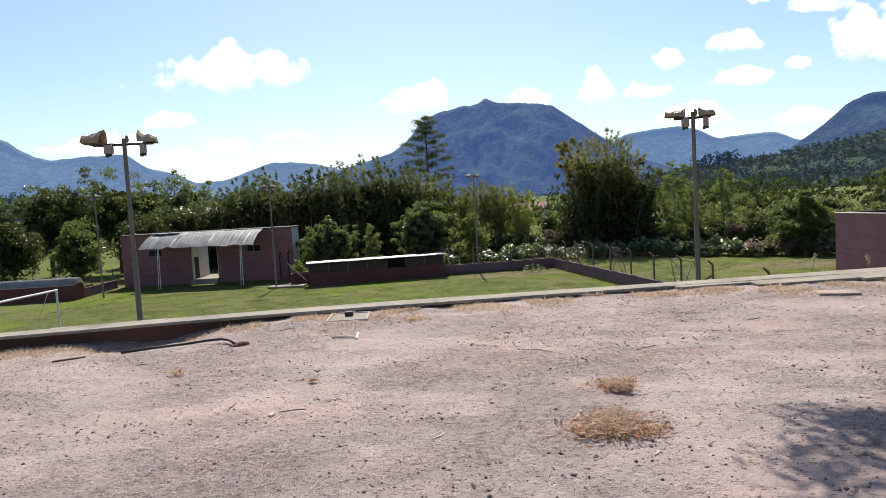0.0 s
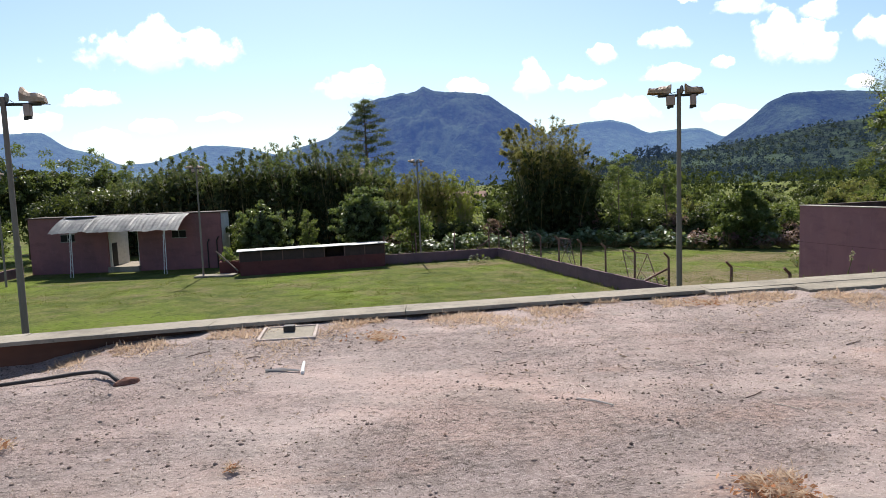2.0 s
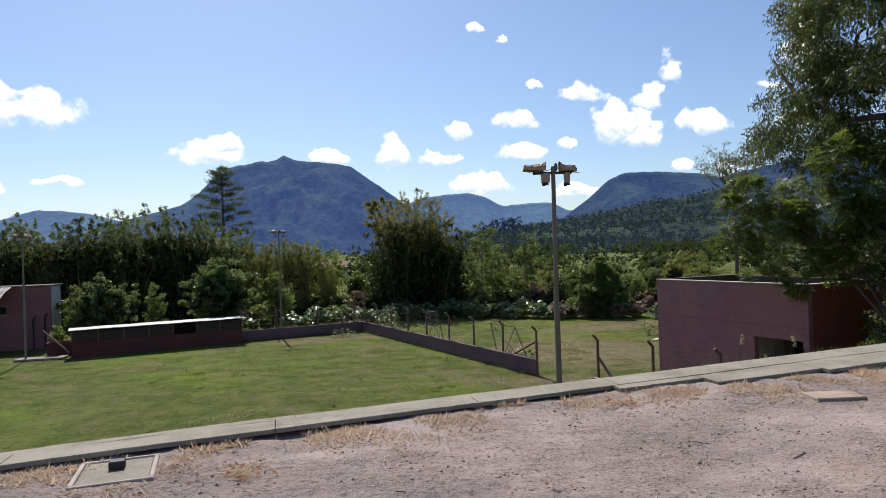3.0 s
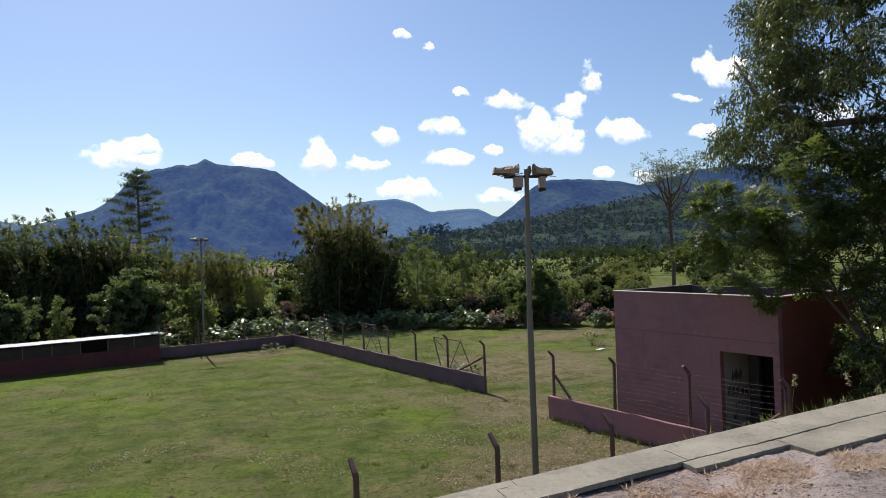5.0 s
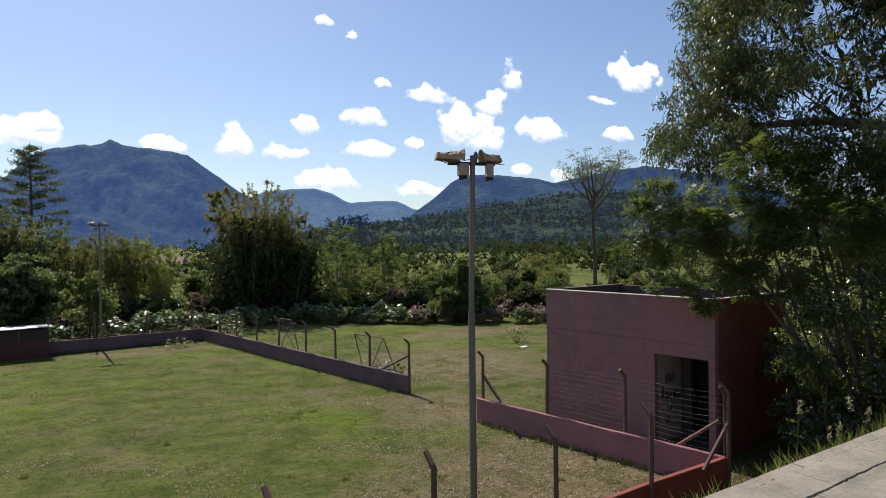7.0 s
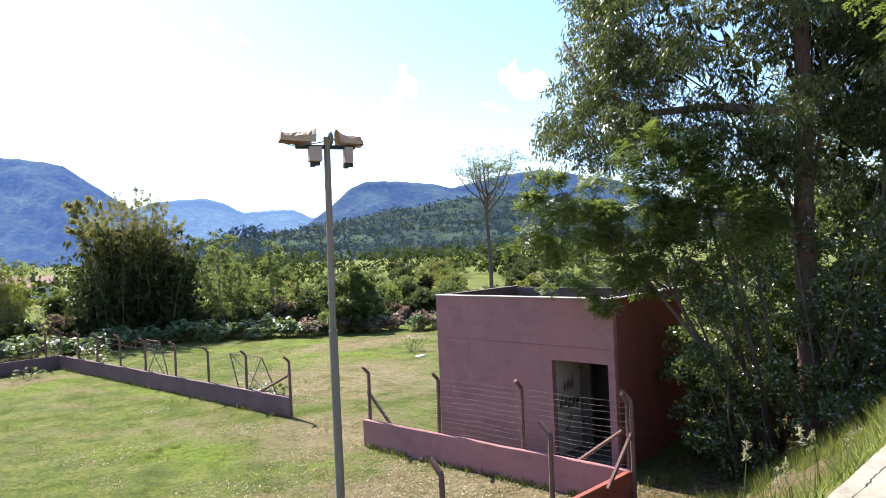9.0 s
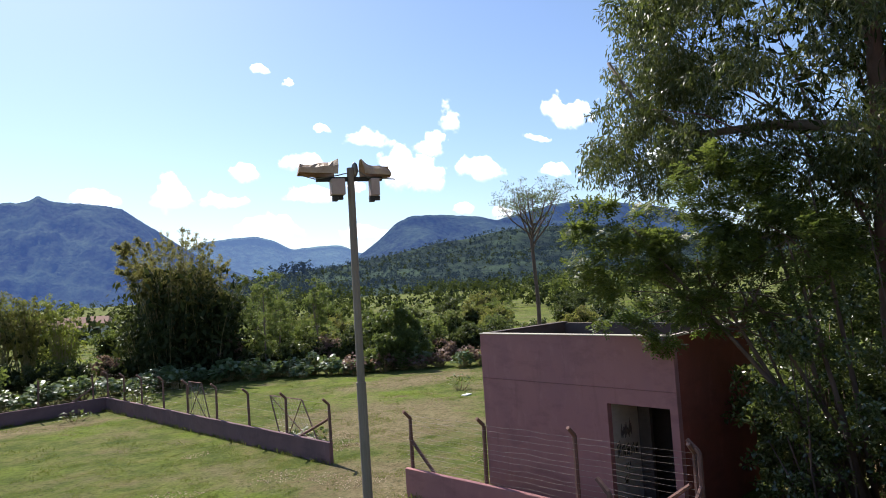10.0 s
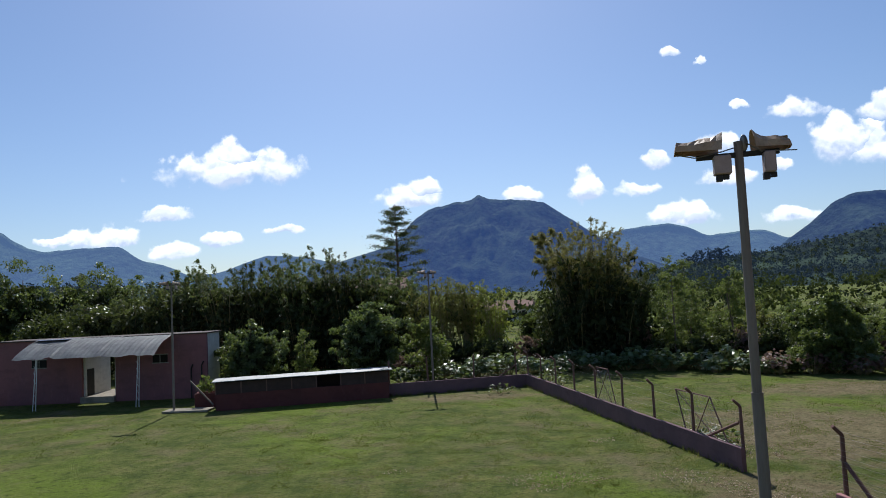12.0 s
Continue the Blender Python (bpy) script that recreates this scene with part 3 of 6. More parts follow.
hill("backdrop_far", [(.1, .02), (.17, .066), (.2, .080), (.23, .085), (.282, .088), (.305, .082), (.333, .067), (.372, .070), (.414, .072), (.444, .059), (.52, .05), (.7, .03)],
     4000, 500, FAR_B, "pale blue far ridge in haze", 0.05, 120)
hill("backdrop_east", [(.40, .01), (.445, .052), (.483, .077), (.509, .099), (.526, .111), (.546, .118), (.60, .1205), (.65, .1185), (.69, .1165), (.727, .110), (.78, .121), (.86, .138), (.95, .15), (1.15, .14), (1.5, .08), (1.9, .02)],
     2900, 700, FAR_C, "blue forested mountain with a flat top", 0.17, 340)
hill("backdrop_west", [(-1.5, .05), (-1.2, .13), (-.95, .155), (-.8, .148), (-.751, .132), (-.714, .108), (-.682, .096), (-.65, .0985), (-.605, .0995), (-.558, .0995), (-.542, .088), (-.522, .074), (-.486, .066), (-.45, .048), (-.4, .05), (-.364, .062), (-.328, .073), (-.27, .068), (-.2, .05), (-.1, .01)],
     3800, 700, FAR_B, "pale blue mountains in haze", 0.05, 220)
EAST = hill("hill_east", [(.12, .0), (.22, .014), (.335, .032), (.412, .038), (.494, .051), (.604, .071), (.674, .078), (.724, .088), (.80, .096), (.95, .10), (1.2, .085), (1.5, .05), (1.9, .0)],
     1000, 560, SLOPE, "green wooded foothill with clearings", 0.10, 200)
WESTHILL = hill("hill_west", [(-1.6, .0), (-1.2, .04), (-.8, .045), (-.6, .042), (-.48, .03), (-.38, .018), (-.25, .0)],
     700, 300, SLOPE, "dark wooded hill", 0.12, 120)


# ---- terrace ----
def dirt_z(x, y):
    """Top of the bare earth; washed out lower towards the west and in a pit by the kerb."""
    low = 0.06 + 0.15 * float(smooth(-8.0, -11.5, x)) * (1 - float(smooth(1.0, 2.6, edge_y(x) - 0.48 - y)))
    pit = 0.34 * math.exp(-((x + 10.9) / 0.55) ** 2 - ((y - edge_y(x) + 0.75) / 0.35) ** 2)
    n1 = noise.fractal(Vector((x * 0.5, y * 0.5, 3)), 0.8, 2, 4)
    n2 = noise.fractal(Vector((x * 4, y * 4, 9)), 0.8, 2, 3)
    n3 = noise.fractal(Vector((x * 13, y * 13, 2)), 0.8, 2, 2)
    return TOP - low - pit + 0.03 * n1 + 0.014 * n2 + 0.006 * n3


SOILWALL = m_wall("soil_stained_wall", (0.12, 0.06, 0.042), (0.07, 0.04, 0.032))


def build_terrace():
    """Bare earth terrace with a retaining wall below its rim."""
    xs = axis(-30, -13, 3, 20, 0.06, 1.05)
    ds = [0.0]
    while ds[-1] < 22: ds.append(ds[-1] + 0.05 + 0.006 * max(0, ds[-1] - 2) ** 1.3)
    v = []
    for d in ds:
        for x in xs:
            y = edge_y(x) - 0.30 - d
            v.append((x, y, dirt_z(x, y)))
    i = np.arange(len(v)).reshape(len(ds), len(xs))
    f = np.stack([i[:-1, 1:], i[:-1, :-1], i[1:, :-1], i[1:, 1:]], axis=-1).reshape(-1, 4)
    single("terrace", mesh_np("terrace", v, f), DIRT, "dry trampled bare earth terrace with bits of straw", "ground", kind="structure", smooth=True)
    bm = bmesh.new()
    rows = []
    for x in np.arange(-31, 21.5, 1.0):
        e = float(edge_y(x))
        rows.append([bm.verts.new((x, e + dy, TOP + dz)) for dy, dz in ((-0.31, -1.2), (-0.31, -0.047), (-0.04, -0.047), (-0.04, -1.2))])
    for p, q in zip(rows, rows[1:]):
        for j in range(4): bm.faces.new((p[j], q[j], q[(j + 1) % 4], p[(j + 1) % 4]))
    bm.faces.new(rows[0]); bm.faces.new(rows[-1][::-1])
    bmesh.ops.recalc_face_normals(bm, faces=bm.faces[:])
    single("wall_retaining", bm, SOILWALL, "stained retaining wall below the terrace rim", "wall", kind="structure")


def apron(x):
    """Width of the broken paving inside the kerb."""
    return float(np.where(x < -3.0, 0.0, np.minimum(0.55, 0.14 + 0.25 * (x + 3.0))))


def build_kerb():
    """The strip of concrete slabs along the rim, cracked and uneven."""
    rng = random.Random(4)
    k = thing("kerb", "cracked concrete kerb strip along the terrace rim", "kerb", (0, 0, TOP), 0, kind="structure")

    def slab(x0, x1, y0, y1, top):
        """A slab with ragged long edges and a bevelled top."""
        n = max(4, int((x1 - x0) / (0.03 if x0 > -6 else 0.08)))
        bm = bmesh.new()
        rows = []
        for i in range(n + 1):
            x = x0 + (x1 - x0) * i / n
            def crack(y):
                j = int(abs(y) * 3.9) * 7.3
                return y + (0.3 if y == 0 else 1.0) * (0.020 * noise.noise(Vector((x * 0.9, j, 1))) + 0.010 * noise.noise(Vector((x * 3.1, j, 4))) + 0.008 * noise.noise(Vector((x * 17, j, 6))) + 0.010 * noise.noise(Vector((x * 43, j, 2))))
            a, b = crack(y0), crack(y1)
            gape = 0.001 + max(0.0, 0.014 * noise.noise(Vector((x * 1.3, y1 * 3, 5))) + 0.008 * noise.noise(Vector((x * 9, y1 * 3, 7))))
            b -= gape
            x += 0.02 * noise.noise(Vector((x, y0 * 5, 8))) if i in (0, n) else 0
            e = float(edge_y(x))
            a, b = a + e, b + e
            rows.append([bm.verts.new(p) for p in ((x, a, top - 0.042), (x, a, top - 0.005), (x, a + 0.003, top), (x, b - 0.003, top), (x, b, top - 0.005), (x, b, top - 0.042))])
        for p, q in zip(rows, rows[1:]):
            for j in range(6): bm.faces.new((p[j], q[j], q[(j + 1) % 6], p[(j + 1) % 6]))
        bm.faces.new(rows[0]); bm.faces.new(rows[-1][::-1])
        bmesh.ops.recalc_face_normals(bm, faces=bm.faces[:])
        part("slab", bm, CONCRETE, k)

    x = -30.0
    while x < 19:
        ln = rng.uniform(1.0, 2.3)
        if not -11.6 < x + ln / 2 < -10.6:
            slab(x, x + ln - 0.008, -0.47, -0.135, rng.uniform(-0.002, 0.002))
        else:
            slab(x, x + ln - 0.2, -0.32, -0.135, -0.03)
        slab(x + 0.2, x + ln + 0.192, -0.132, 0.0, rng.uniform(-0.008, 0.0))
        x += ln
    x = -3.0
    while x < 19:                                     # the broader broken paving towards the east
        ln = rng.uniform(0.8, 1.7)
        slab(x, x + ln - 0.015, -0.48 - apron(x) + rng.uniform(-0.04, 0.04), -0.475, rng.uniform(-0.005, -0.001))
        x += ln


build_terrace()
build_kerb()


# ---- fences ----
def bent_post(bm, x, y, ang, h, r=0.06, lean=0.30, z0=-0.2, tilt=0.0):
    """A square post whose head bends out over the field."""
    dx, dy = math.cos(ang), math.sin(ang)
    tube(bm, [(x, y, z0), (x + tilt * 0.5, y, h * 0.5), (x + tilt, y, h - 0.27), (x + tilt + dx * lean * 0.12, y + dy * lean * 0.12, h - 0.22), (x + tilt + dx * lean, y + dy * lean, h)], [r * 1.05, r, r * 0.95, r, r * 0.9], 6)


def fence_run(name, label, a, b, posts, mat, h=2.65, wall_h=0.92, wires=9, braces=(), bent=True, off=0.11):
    """A low rendered wall from a to b carrying posts and wires."""
    a, b = Vector((*a, 0)), Vector((*b, 0))
    d = b - a
    ln, ang = d.length, math.atan2(d.y, d.x)
    t = thing(name, label, "fence", a, math.degrees(ang))
    rng = random.Random(len(label) + int(ln * 10))
    n = int(ln / 0.5)
    bm = bmesh.new()
    rows = []
    for i in range(n + 1):
        x = ln * i / n
        e = 0.012 * noise.noise(Vector((x * 0.8, ln, 3)))
        z = wall_h + 0.02 * noise.noise(Vector((x * 0.7, ln, 9)))
        rows.append([bm.verts.new(p) for p in ((x, -0.075 + e, -0.3), (x, -0.075 + e, z - 0.015), (x, -0.06 + e, z), (x, 0.06 + e, z), (x, 0.075 + e, z - 0.015), (x, 0.075 + e, -0.3))])
    for p, q in zip(rows, rows[1:]):
        for j in range(5): bm.faces.new((p[j], q[j], q[j + 1], p[j + 1]))
    bm.faces.new(rows[0]); bm.faces.new(rows[-1][::-1])
    bmesh.ops.recalc_face_normals(bm, faces=bm.faces[:])
    part("wall", bm, mat, t)
    for s in posts:
        bm = bmesh.new()
        bent_post(bm, s * ln, off, -math.pi / 2, h + rng.uniform(-0.07, 0.07), lean=0.27 if bent else 0.02, tilt=rng.uniform(-0.06, 0.06))
        part("post", bm, POST, t)
    for s0, s1 in braces:
        part("brace", tube(bmesh.new(), [(s0 * ln, off, h * 0.66), (s1 * ln, off + 0.03, wall_h * 0.9)], 0.055, 6), POST, t)
    for k in range(wires):
        z = wall_h + 0.10 + (h - wall_h - 0.30) * k / max(1, wires - 1) + rng.uniform(-0.045, 0.045)
        sag = rng.uniform(0.01, 0.05)
        pts = [(ln * i / 24, off - 0.05 + rng.uniform(-0.01, 0.01), z - sag * math.sin(math.pi * (i % 6) / 6) + rng.uniform(-0.012, 0.012)) for i in range(25)]
        part("wire", tube(bmesh.new(), pts, 0.0038, 4, False), WIRE, t)
    return t


CORNER, FEND, SB, SE, NW = (-0.6, 39.3), (5.45, 15.8), (5.85, 10.2), (8.25, 0.95), (-9.0, -1.9)
fence_run("fence", "low purple-grey wall with bent posts along the field", CORNER, FEND, [0.0, 0.115, 0.228, 0.354, 0.478, 0.608, 0.737, 0.865, 0.995], GREYPINK, h=2.55, wall_h=0.84, wires=5, braces=((0.99, 0.90),))
fence_run("fence", "low wall with bent posts beside the pink hut", SB, SE, [0.015, 0.34, 0.665, 0.995], PINK, h=2.80, wires=11, braces=((0.01, 0.12), (0.98, 0.84)))
fence_run("fence", "low red wall with bent posts below the terrace", SE, NW, [0.0, 0.189, 0.371, 0.552, 0.729, 0.91], RED, h=2.84, wires=0, braces=((0.0, 0.07),))
fence_run("fence", "low wall with straight posts closing the far end", (-10.4, 37.2), CORNER, [0.03, 0.3, 0.62, 0.93], GREYPINK, bent=False, wires=5, h=2.4, wall_h=0.84, braces=((0.93, 0.8),))
fence_run("fence", "low wall beside the changing rooms", (-40.2, 33.6), (-40.9, 40.0), [0.3, 0.95], GREYPINK, bent=False, wires=3, h=1.9, wall_h=0.8)


def old_gate(at, rz, w, h, tilt, label, t0, t1):
    """A leaning welded gate of tubes with wire netting."""
    t = thing("gate", label, "gate", at, rz)
    m = pose(0, 0, 0, tilt, 0, 0)
    def bar(name, p, q, r=0.03): part(name, tube(bmesh.new(), [m @ Vector(p), m @ Vector(q)], r, 6), POST, t)
    bar("frame_bar", (0, 0, 0), (t0, 0, h)); bar("frame_bar", (w, 0, 0.0), (t1, 0, h)); bar("frame_bar", (t0, 0, h), (t1, 0, h)); bar("frame_bar", (0, 0, 0.1), (w, 0, 0.1))
    bar("diagonal_bar", (0.05, 0, 0.15), (t1, 0, h), 0.02)
    bar("diagonal_bar", (w * 0.95, 0, 0.15), (t0, 0, h), 0.02)
    bm = bmesh.new()
    for k in range(1, 9):
        s = k / 9
        tube(bm, [m @ Vector((s * w * 0.9, 0, 0.1)), m @ Vector((t0 + s * (t1 - t0), 0, h))], 0.006, 3, False)
        tube(bm, [m @ Vector((t0 * s, 0, h * s)), m @ Vector((w + (t1 - w) * s, 0, h * s))], 0.006, 3, False)
    part("netting", bm, WIRE, t)


old_gate((4.75, 19.6, 0), -75, 3.0, 2.2, -10, "leaning rusty gate frame with wire netting by the fence", -1.5, 1.0)
old_gate((2.35, 28.6, 0), -76, 3.1, 2.4, -6, "old gate frame with crossed bars propped at the fence", 0.0, 1.5)


# ---- floodlight masts ----
def floodlight_mast(at, rz, h=8.3, out=0.0, talls=(0.24, 0.22), lean=(0.0, 0.0)):
    t = thing("floodlight_mast", "weathered mast with a crossarm of rusty floodlights", "light mast", at, rz, "floodlight masts round the field")
    j = 5.33
    part("lower_pole", tube(bmesh.new(), [(0, 0, -0.3), (0, 0, j * 0.5), (0, 0, j)], [0.076, 0.073, 0.070], 14), POLE, t)
    part("upper_pole", tube(bmesh.new(), [(0, 0, j), (0, 0, h)], [0.058, 0.052], 14), POLE, t)
    part("collar", tube(bmesh.new(), [(0, 0, j - 0.012), (0, 0, j + 0.012)], 0.074, 14), POLE, t)
    part("crossarm", boxes((-0.50 - out, 0.46 + out, -0.03, 0.03, h - 0.19, h - 0.13), bevel=0.006), DARKMETAL, t)

    def shell(x0, x1, tall, s):
        """A crumpled folded reflector hood, narrow at its outer end and flared at the inner one."""
        bm = bmesh.new()
        rows = []
        for i in range(9):
            f = i / 8
            x = x0 + (x1 - x0) * f
            r = tall * (0.50 + 0.35 * f + (0.22 * (f - 0.8) / 0.2 if f > 0.8 else 0) + 0.07 * math.sin(9 * f + 2 * s))
            row = []
            for q, (cy, cz) in enumerate(((-0.95, -0.08), (-0.80, 0.46), (-0.42, 0.84), (0.0, 0.90), (0.40, 0.66), (0.58, 0.15), (0.50, -0.28))):
                dent = 1 + 0.13 * noise.noise(Vector((x * 9, q * 0.8, s * 5)))
                row.append(bm.verts.new((x + 0.03 * (cz - 0.4) * s, -0.03 + r * cy * dent, h - 0.10 + r * cz * dent + 0.035 * (1 - f) * (1 if s > 0 else -0.4))))
            rows.append(row)
        for p, q in zip(rows, rows[1:]):
            for k in range(6): bm.faces.new((p[k], q[k], q[k + 1], p[k + 1]))
        bm.faces.new(rows[0][::-1])
        bmesh.ops.recalc_face_normals(bm, faces=bm.faces[:])
        bmesh.ops.solidify(bm, geom=bm.faces[:], thickness=0.006)
        return bm

    left = part("floodlight", shell(-0.74 - out, -0.21 - out, talls[0], 1.0), RUST, t, "rusty crumpled lamp hood")
    part("reflector", boxes((-0.66 - out, -0.27 - out, -0.06, -0.05, h - 0.09, h + 0.02), bevel=0.004), RUST_IN, left, "stained reflector plate")
    right = part("floodlight", shell(0.57 + out, 0.15 + out, talls[1], -0.6), RUST, t, "rusty crumpled lamp hood")
    part("reflector", boxes((0.24 + out, 0.55 + out, -0.06, -0.05, h - 0.09, h + 0.01), bevel=0.004), RUST_IN, right, "stained reflector plate")
    bm = bmesh.new()
    bmesh.ops.create_uvsphere(bm, u_segments=12, v_segments=8, radius=0.09, matrix=pose(0.07, 0.02, h - 0.02) @ Matrix.Diagonal((0.55, 0.35, 1.2, 1)))
    part("dish", bm, METAL, t, smooth=True)
    for x0, x1, z0 in ((-0.31 - out * 0.6, -0.11 - out * 0.6, 0.40), (0.26 + out * 0.6, 0.39 + out * 0.6, 0.42)):
        b = part("ballast_box", boxes((x0, x1, -0.16, 0.02, h - z0, h - 0.17), bevel=0.012), LAMPBOX, t)
        xm = (x0 + x1) / 2
        part("terminal", boxes((xm - 0.08, xm - 0.01, -0.12, -0.04, h - z0 - 0.08, h - z0), (xm + 0.0, xm + 0.07, -0.11, -0.05, h - z0 - 0.06, h - z0)), DARKMETAL, b)
    part("stay", tube(bmesh.new(), [(-0.72 - out, -0.02, h - 0.10), (-0.52 - out, -0.05, h - 0.16), (-0.2, -0.03, h - 0.11), (0.0, 0.0, h - 0.06)], 0.008, 5), METAL, t)
    part("stay", tube(bmesh.new(), [(0.08, -0.02, h - 0.02), (0.25, -0.05, h - 0.15), (0.5 + out, -0.03, h - 0.16), (0.65 + out, -0.03, h - 0.17)], 0.008, 5), METAL, t)
    if lean[0] or lean[1]:                            # the upper pole and its head stand out of plumb
        for ob in t.children_recursive:
            for v in ob.data.vertices:
                f = max(0.0, (v.co.z - j) / 3.0)
                v.co.x += lean[0] * f
                v.co.y += lean[1] * f
    return t


RUST_IN = m_plain("stained_reflector", (0.36, 0.24, 0.13), (0.18, 0.10, 0.05), 4, 0.45, 0.3)
for mx, my, rz, mh in ((0, 0, -12, 8.46), (-15.4, -2.4, 10, 8.52), (-7.15, 38.2, 4, 8.42), (-23.8, 34.2, 8, 8.42), (-38.0, 33.0, 8, 8.42)):
    floodlight_mast((mx, my, 0), rz, mh, *((0.28, (0.38, 0.30)) if mx == -15.4 else ()), **({"lean": (-0.04, -0.32)} if mx == 0 else {}))


# ---- pink hut ----
def build_hut():
    a, b = Vector((9.95, 2.75, 0)), Vector((8.52, 9.5, 0))
    d = b - a
    ln, rz = d.length, math.degrees(math.atan2(d.y, d.x))     # local x along the field front, local -y into the hut
    t = thing("hut", "pink rendered open-topped hut with a dark doorway", "hut", a, rz)
    H, dep, th = 4.93, 4.6, 0.2
    front = part("front_wall", boxes((2.13, ln, -th, 0, -0.2, H), (0.22, 2.13, -th, 0, 3.05, H), (0, 0.22, -th, 0, -0.2, H)), PINK, t)
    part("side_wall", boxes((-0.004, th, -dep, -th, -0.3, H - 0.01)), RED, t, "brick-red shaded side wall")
    # inner walls and porch recess are coloured dark for mould and for shade
    part("side_wall", boxes((ln - th, ln + 0.004, -dep, -th, -0.3, H - 0.01)), MOULDY_SHADE, t)
    part("back_wall", boxes((th, ln - th, -dep, -dep + th, -0.3, H - 0.02)), MOULDY_SHADE, t)
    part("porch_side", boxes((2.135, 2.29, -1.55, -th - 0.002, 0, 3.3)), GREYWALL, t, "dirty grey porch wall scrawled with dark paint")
    part("porch_back", boxes((1.75, 2.135, -1.70, -1.55, 0, 3.3)), MOULDY_SHADE, t)
    part("porch_floor", boxes((th, 2.13, -2.75, 0.05, -0.1, 0.06)), MOULDY_SHADE, t)
    part("inner_wall", boxes((th, ln - th, -2.9, -2.75, 0, 3.35)), MOULDY_SHADE, t)
    part("roof_slab", boxes((th, ln - th, -dep + th, -th, 3.35, 3.5)), DARKROOF, t)
    part("coping", boxes((-0.03, ln + 0.03, -th - 0.02, 0.03, H, H + 0.035), bevel=0.01), GREYWALL, t)
    part("coping", boxes((-0.03, th + 0.02, -dep - 0.02, -th - 0.022, H - 0.01, H + 0.03), bevel=0.01), GREYWALL, t)
    part("coping", boxes((ln - th - 0.02, ln + 0.03, -dep - 0.02, -th - 0.022, H - 0.01, H + 0.03), bevel=0.01), MOULDY_SHADE, t)
    part("plaster_line", boxes((0, ln, 0.0, 0.010, 3.48, 3.50)), PINK_OLD, front)
    # scrawled marks on the porch wall: plain bars
    for y, z, w, hh in ((0.42, 1.68, 0.20, 0.44), (0.66, 1.60, 0.17, 0.34), (0.88, 1.58, 0.17, 0.36), (1.12, 1.56, 0.18, 0.32), (1.34, 1.52, 0.16, 0.34), (0.85, 1.12, 0.24, 0.22), (0.70, 0.75, 0.2, 0.24)):
        bm = bmesh.new()
        for k in range(3):
            y0 = -y - w / 2 + k * w / 2.6
            tube(bm, [(2.131, y0 + 0.02, z - hh / 2 * (1 - 0.2 * (k % 2))), (2.131, y0 - 0.012 * (k - 1), z), (2.131, y0 + 0.03, z + hh / 2 * (1 - 0.12 * k))], [0.012, 0.017, 0.010], 5)
        part("painted_bar", bm, DARK, t, "dark painted strokes on the grey wall")
    bm = bmesh.new()
    for k in range(9):
        y0, z0 = -1.12 + 0.062 * k, 1.98 + 0.07 * math.sin(k * 2.3)
        tube(bm, [(2.131, y0, z0), (2.131, y0 + 0.015, z0 + 0.14), (2.131, y0 - 0.01, z0 + 0.30 + 0.13 * math.sin(k * 1.7))], [0.012, 0.034, 0.008], 6)
    part("dark_stain", bm, MOULDY_SHADE, t, "dark damp stain on the grey wall")


# mould, with the shade inside the hut put into the dark tone
MOULDY_SHADE = m_wall("mouldy_shaded_plaster", (0.12, 0.095, 0.085), (0.07, 0.06, 0.052))
GREYWALL = m_wall("dirty_grey_plaster", (0.46, 0.42, 0.36), (0.34, 0.31, 0.27))
build_hut()


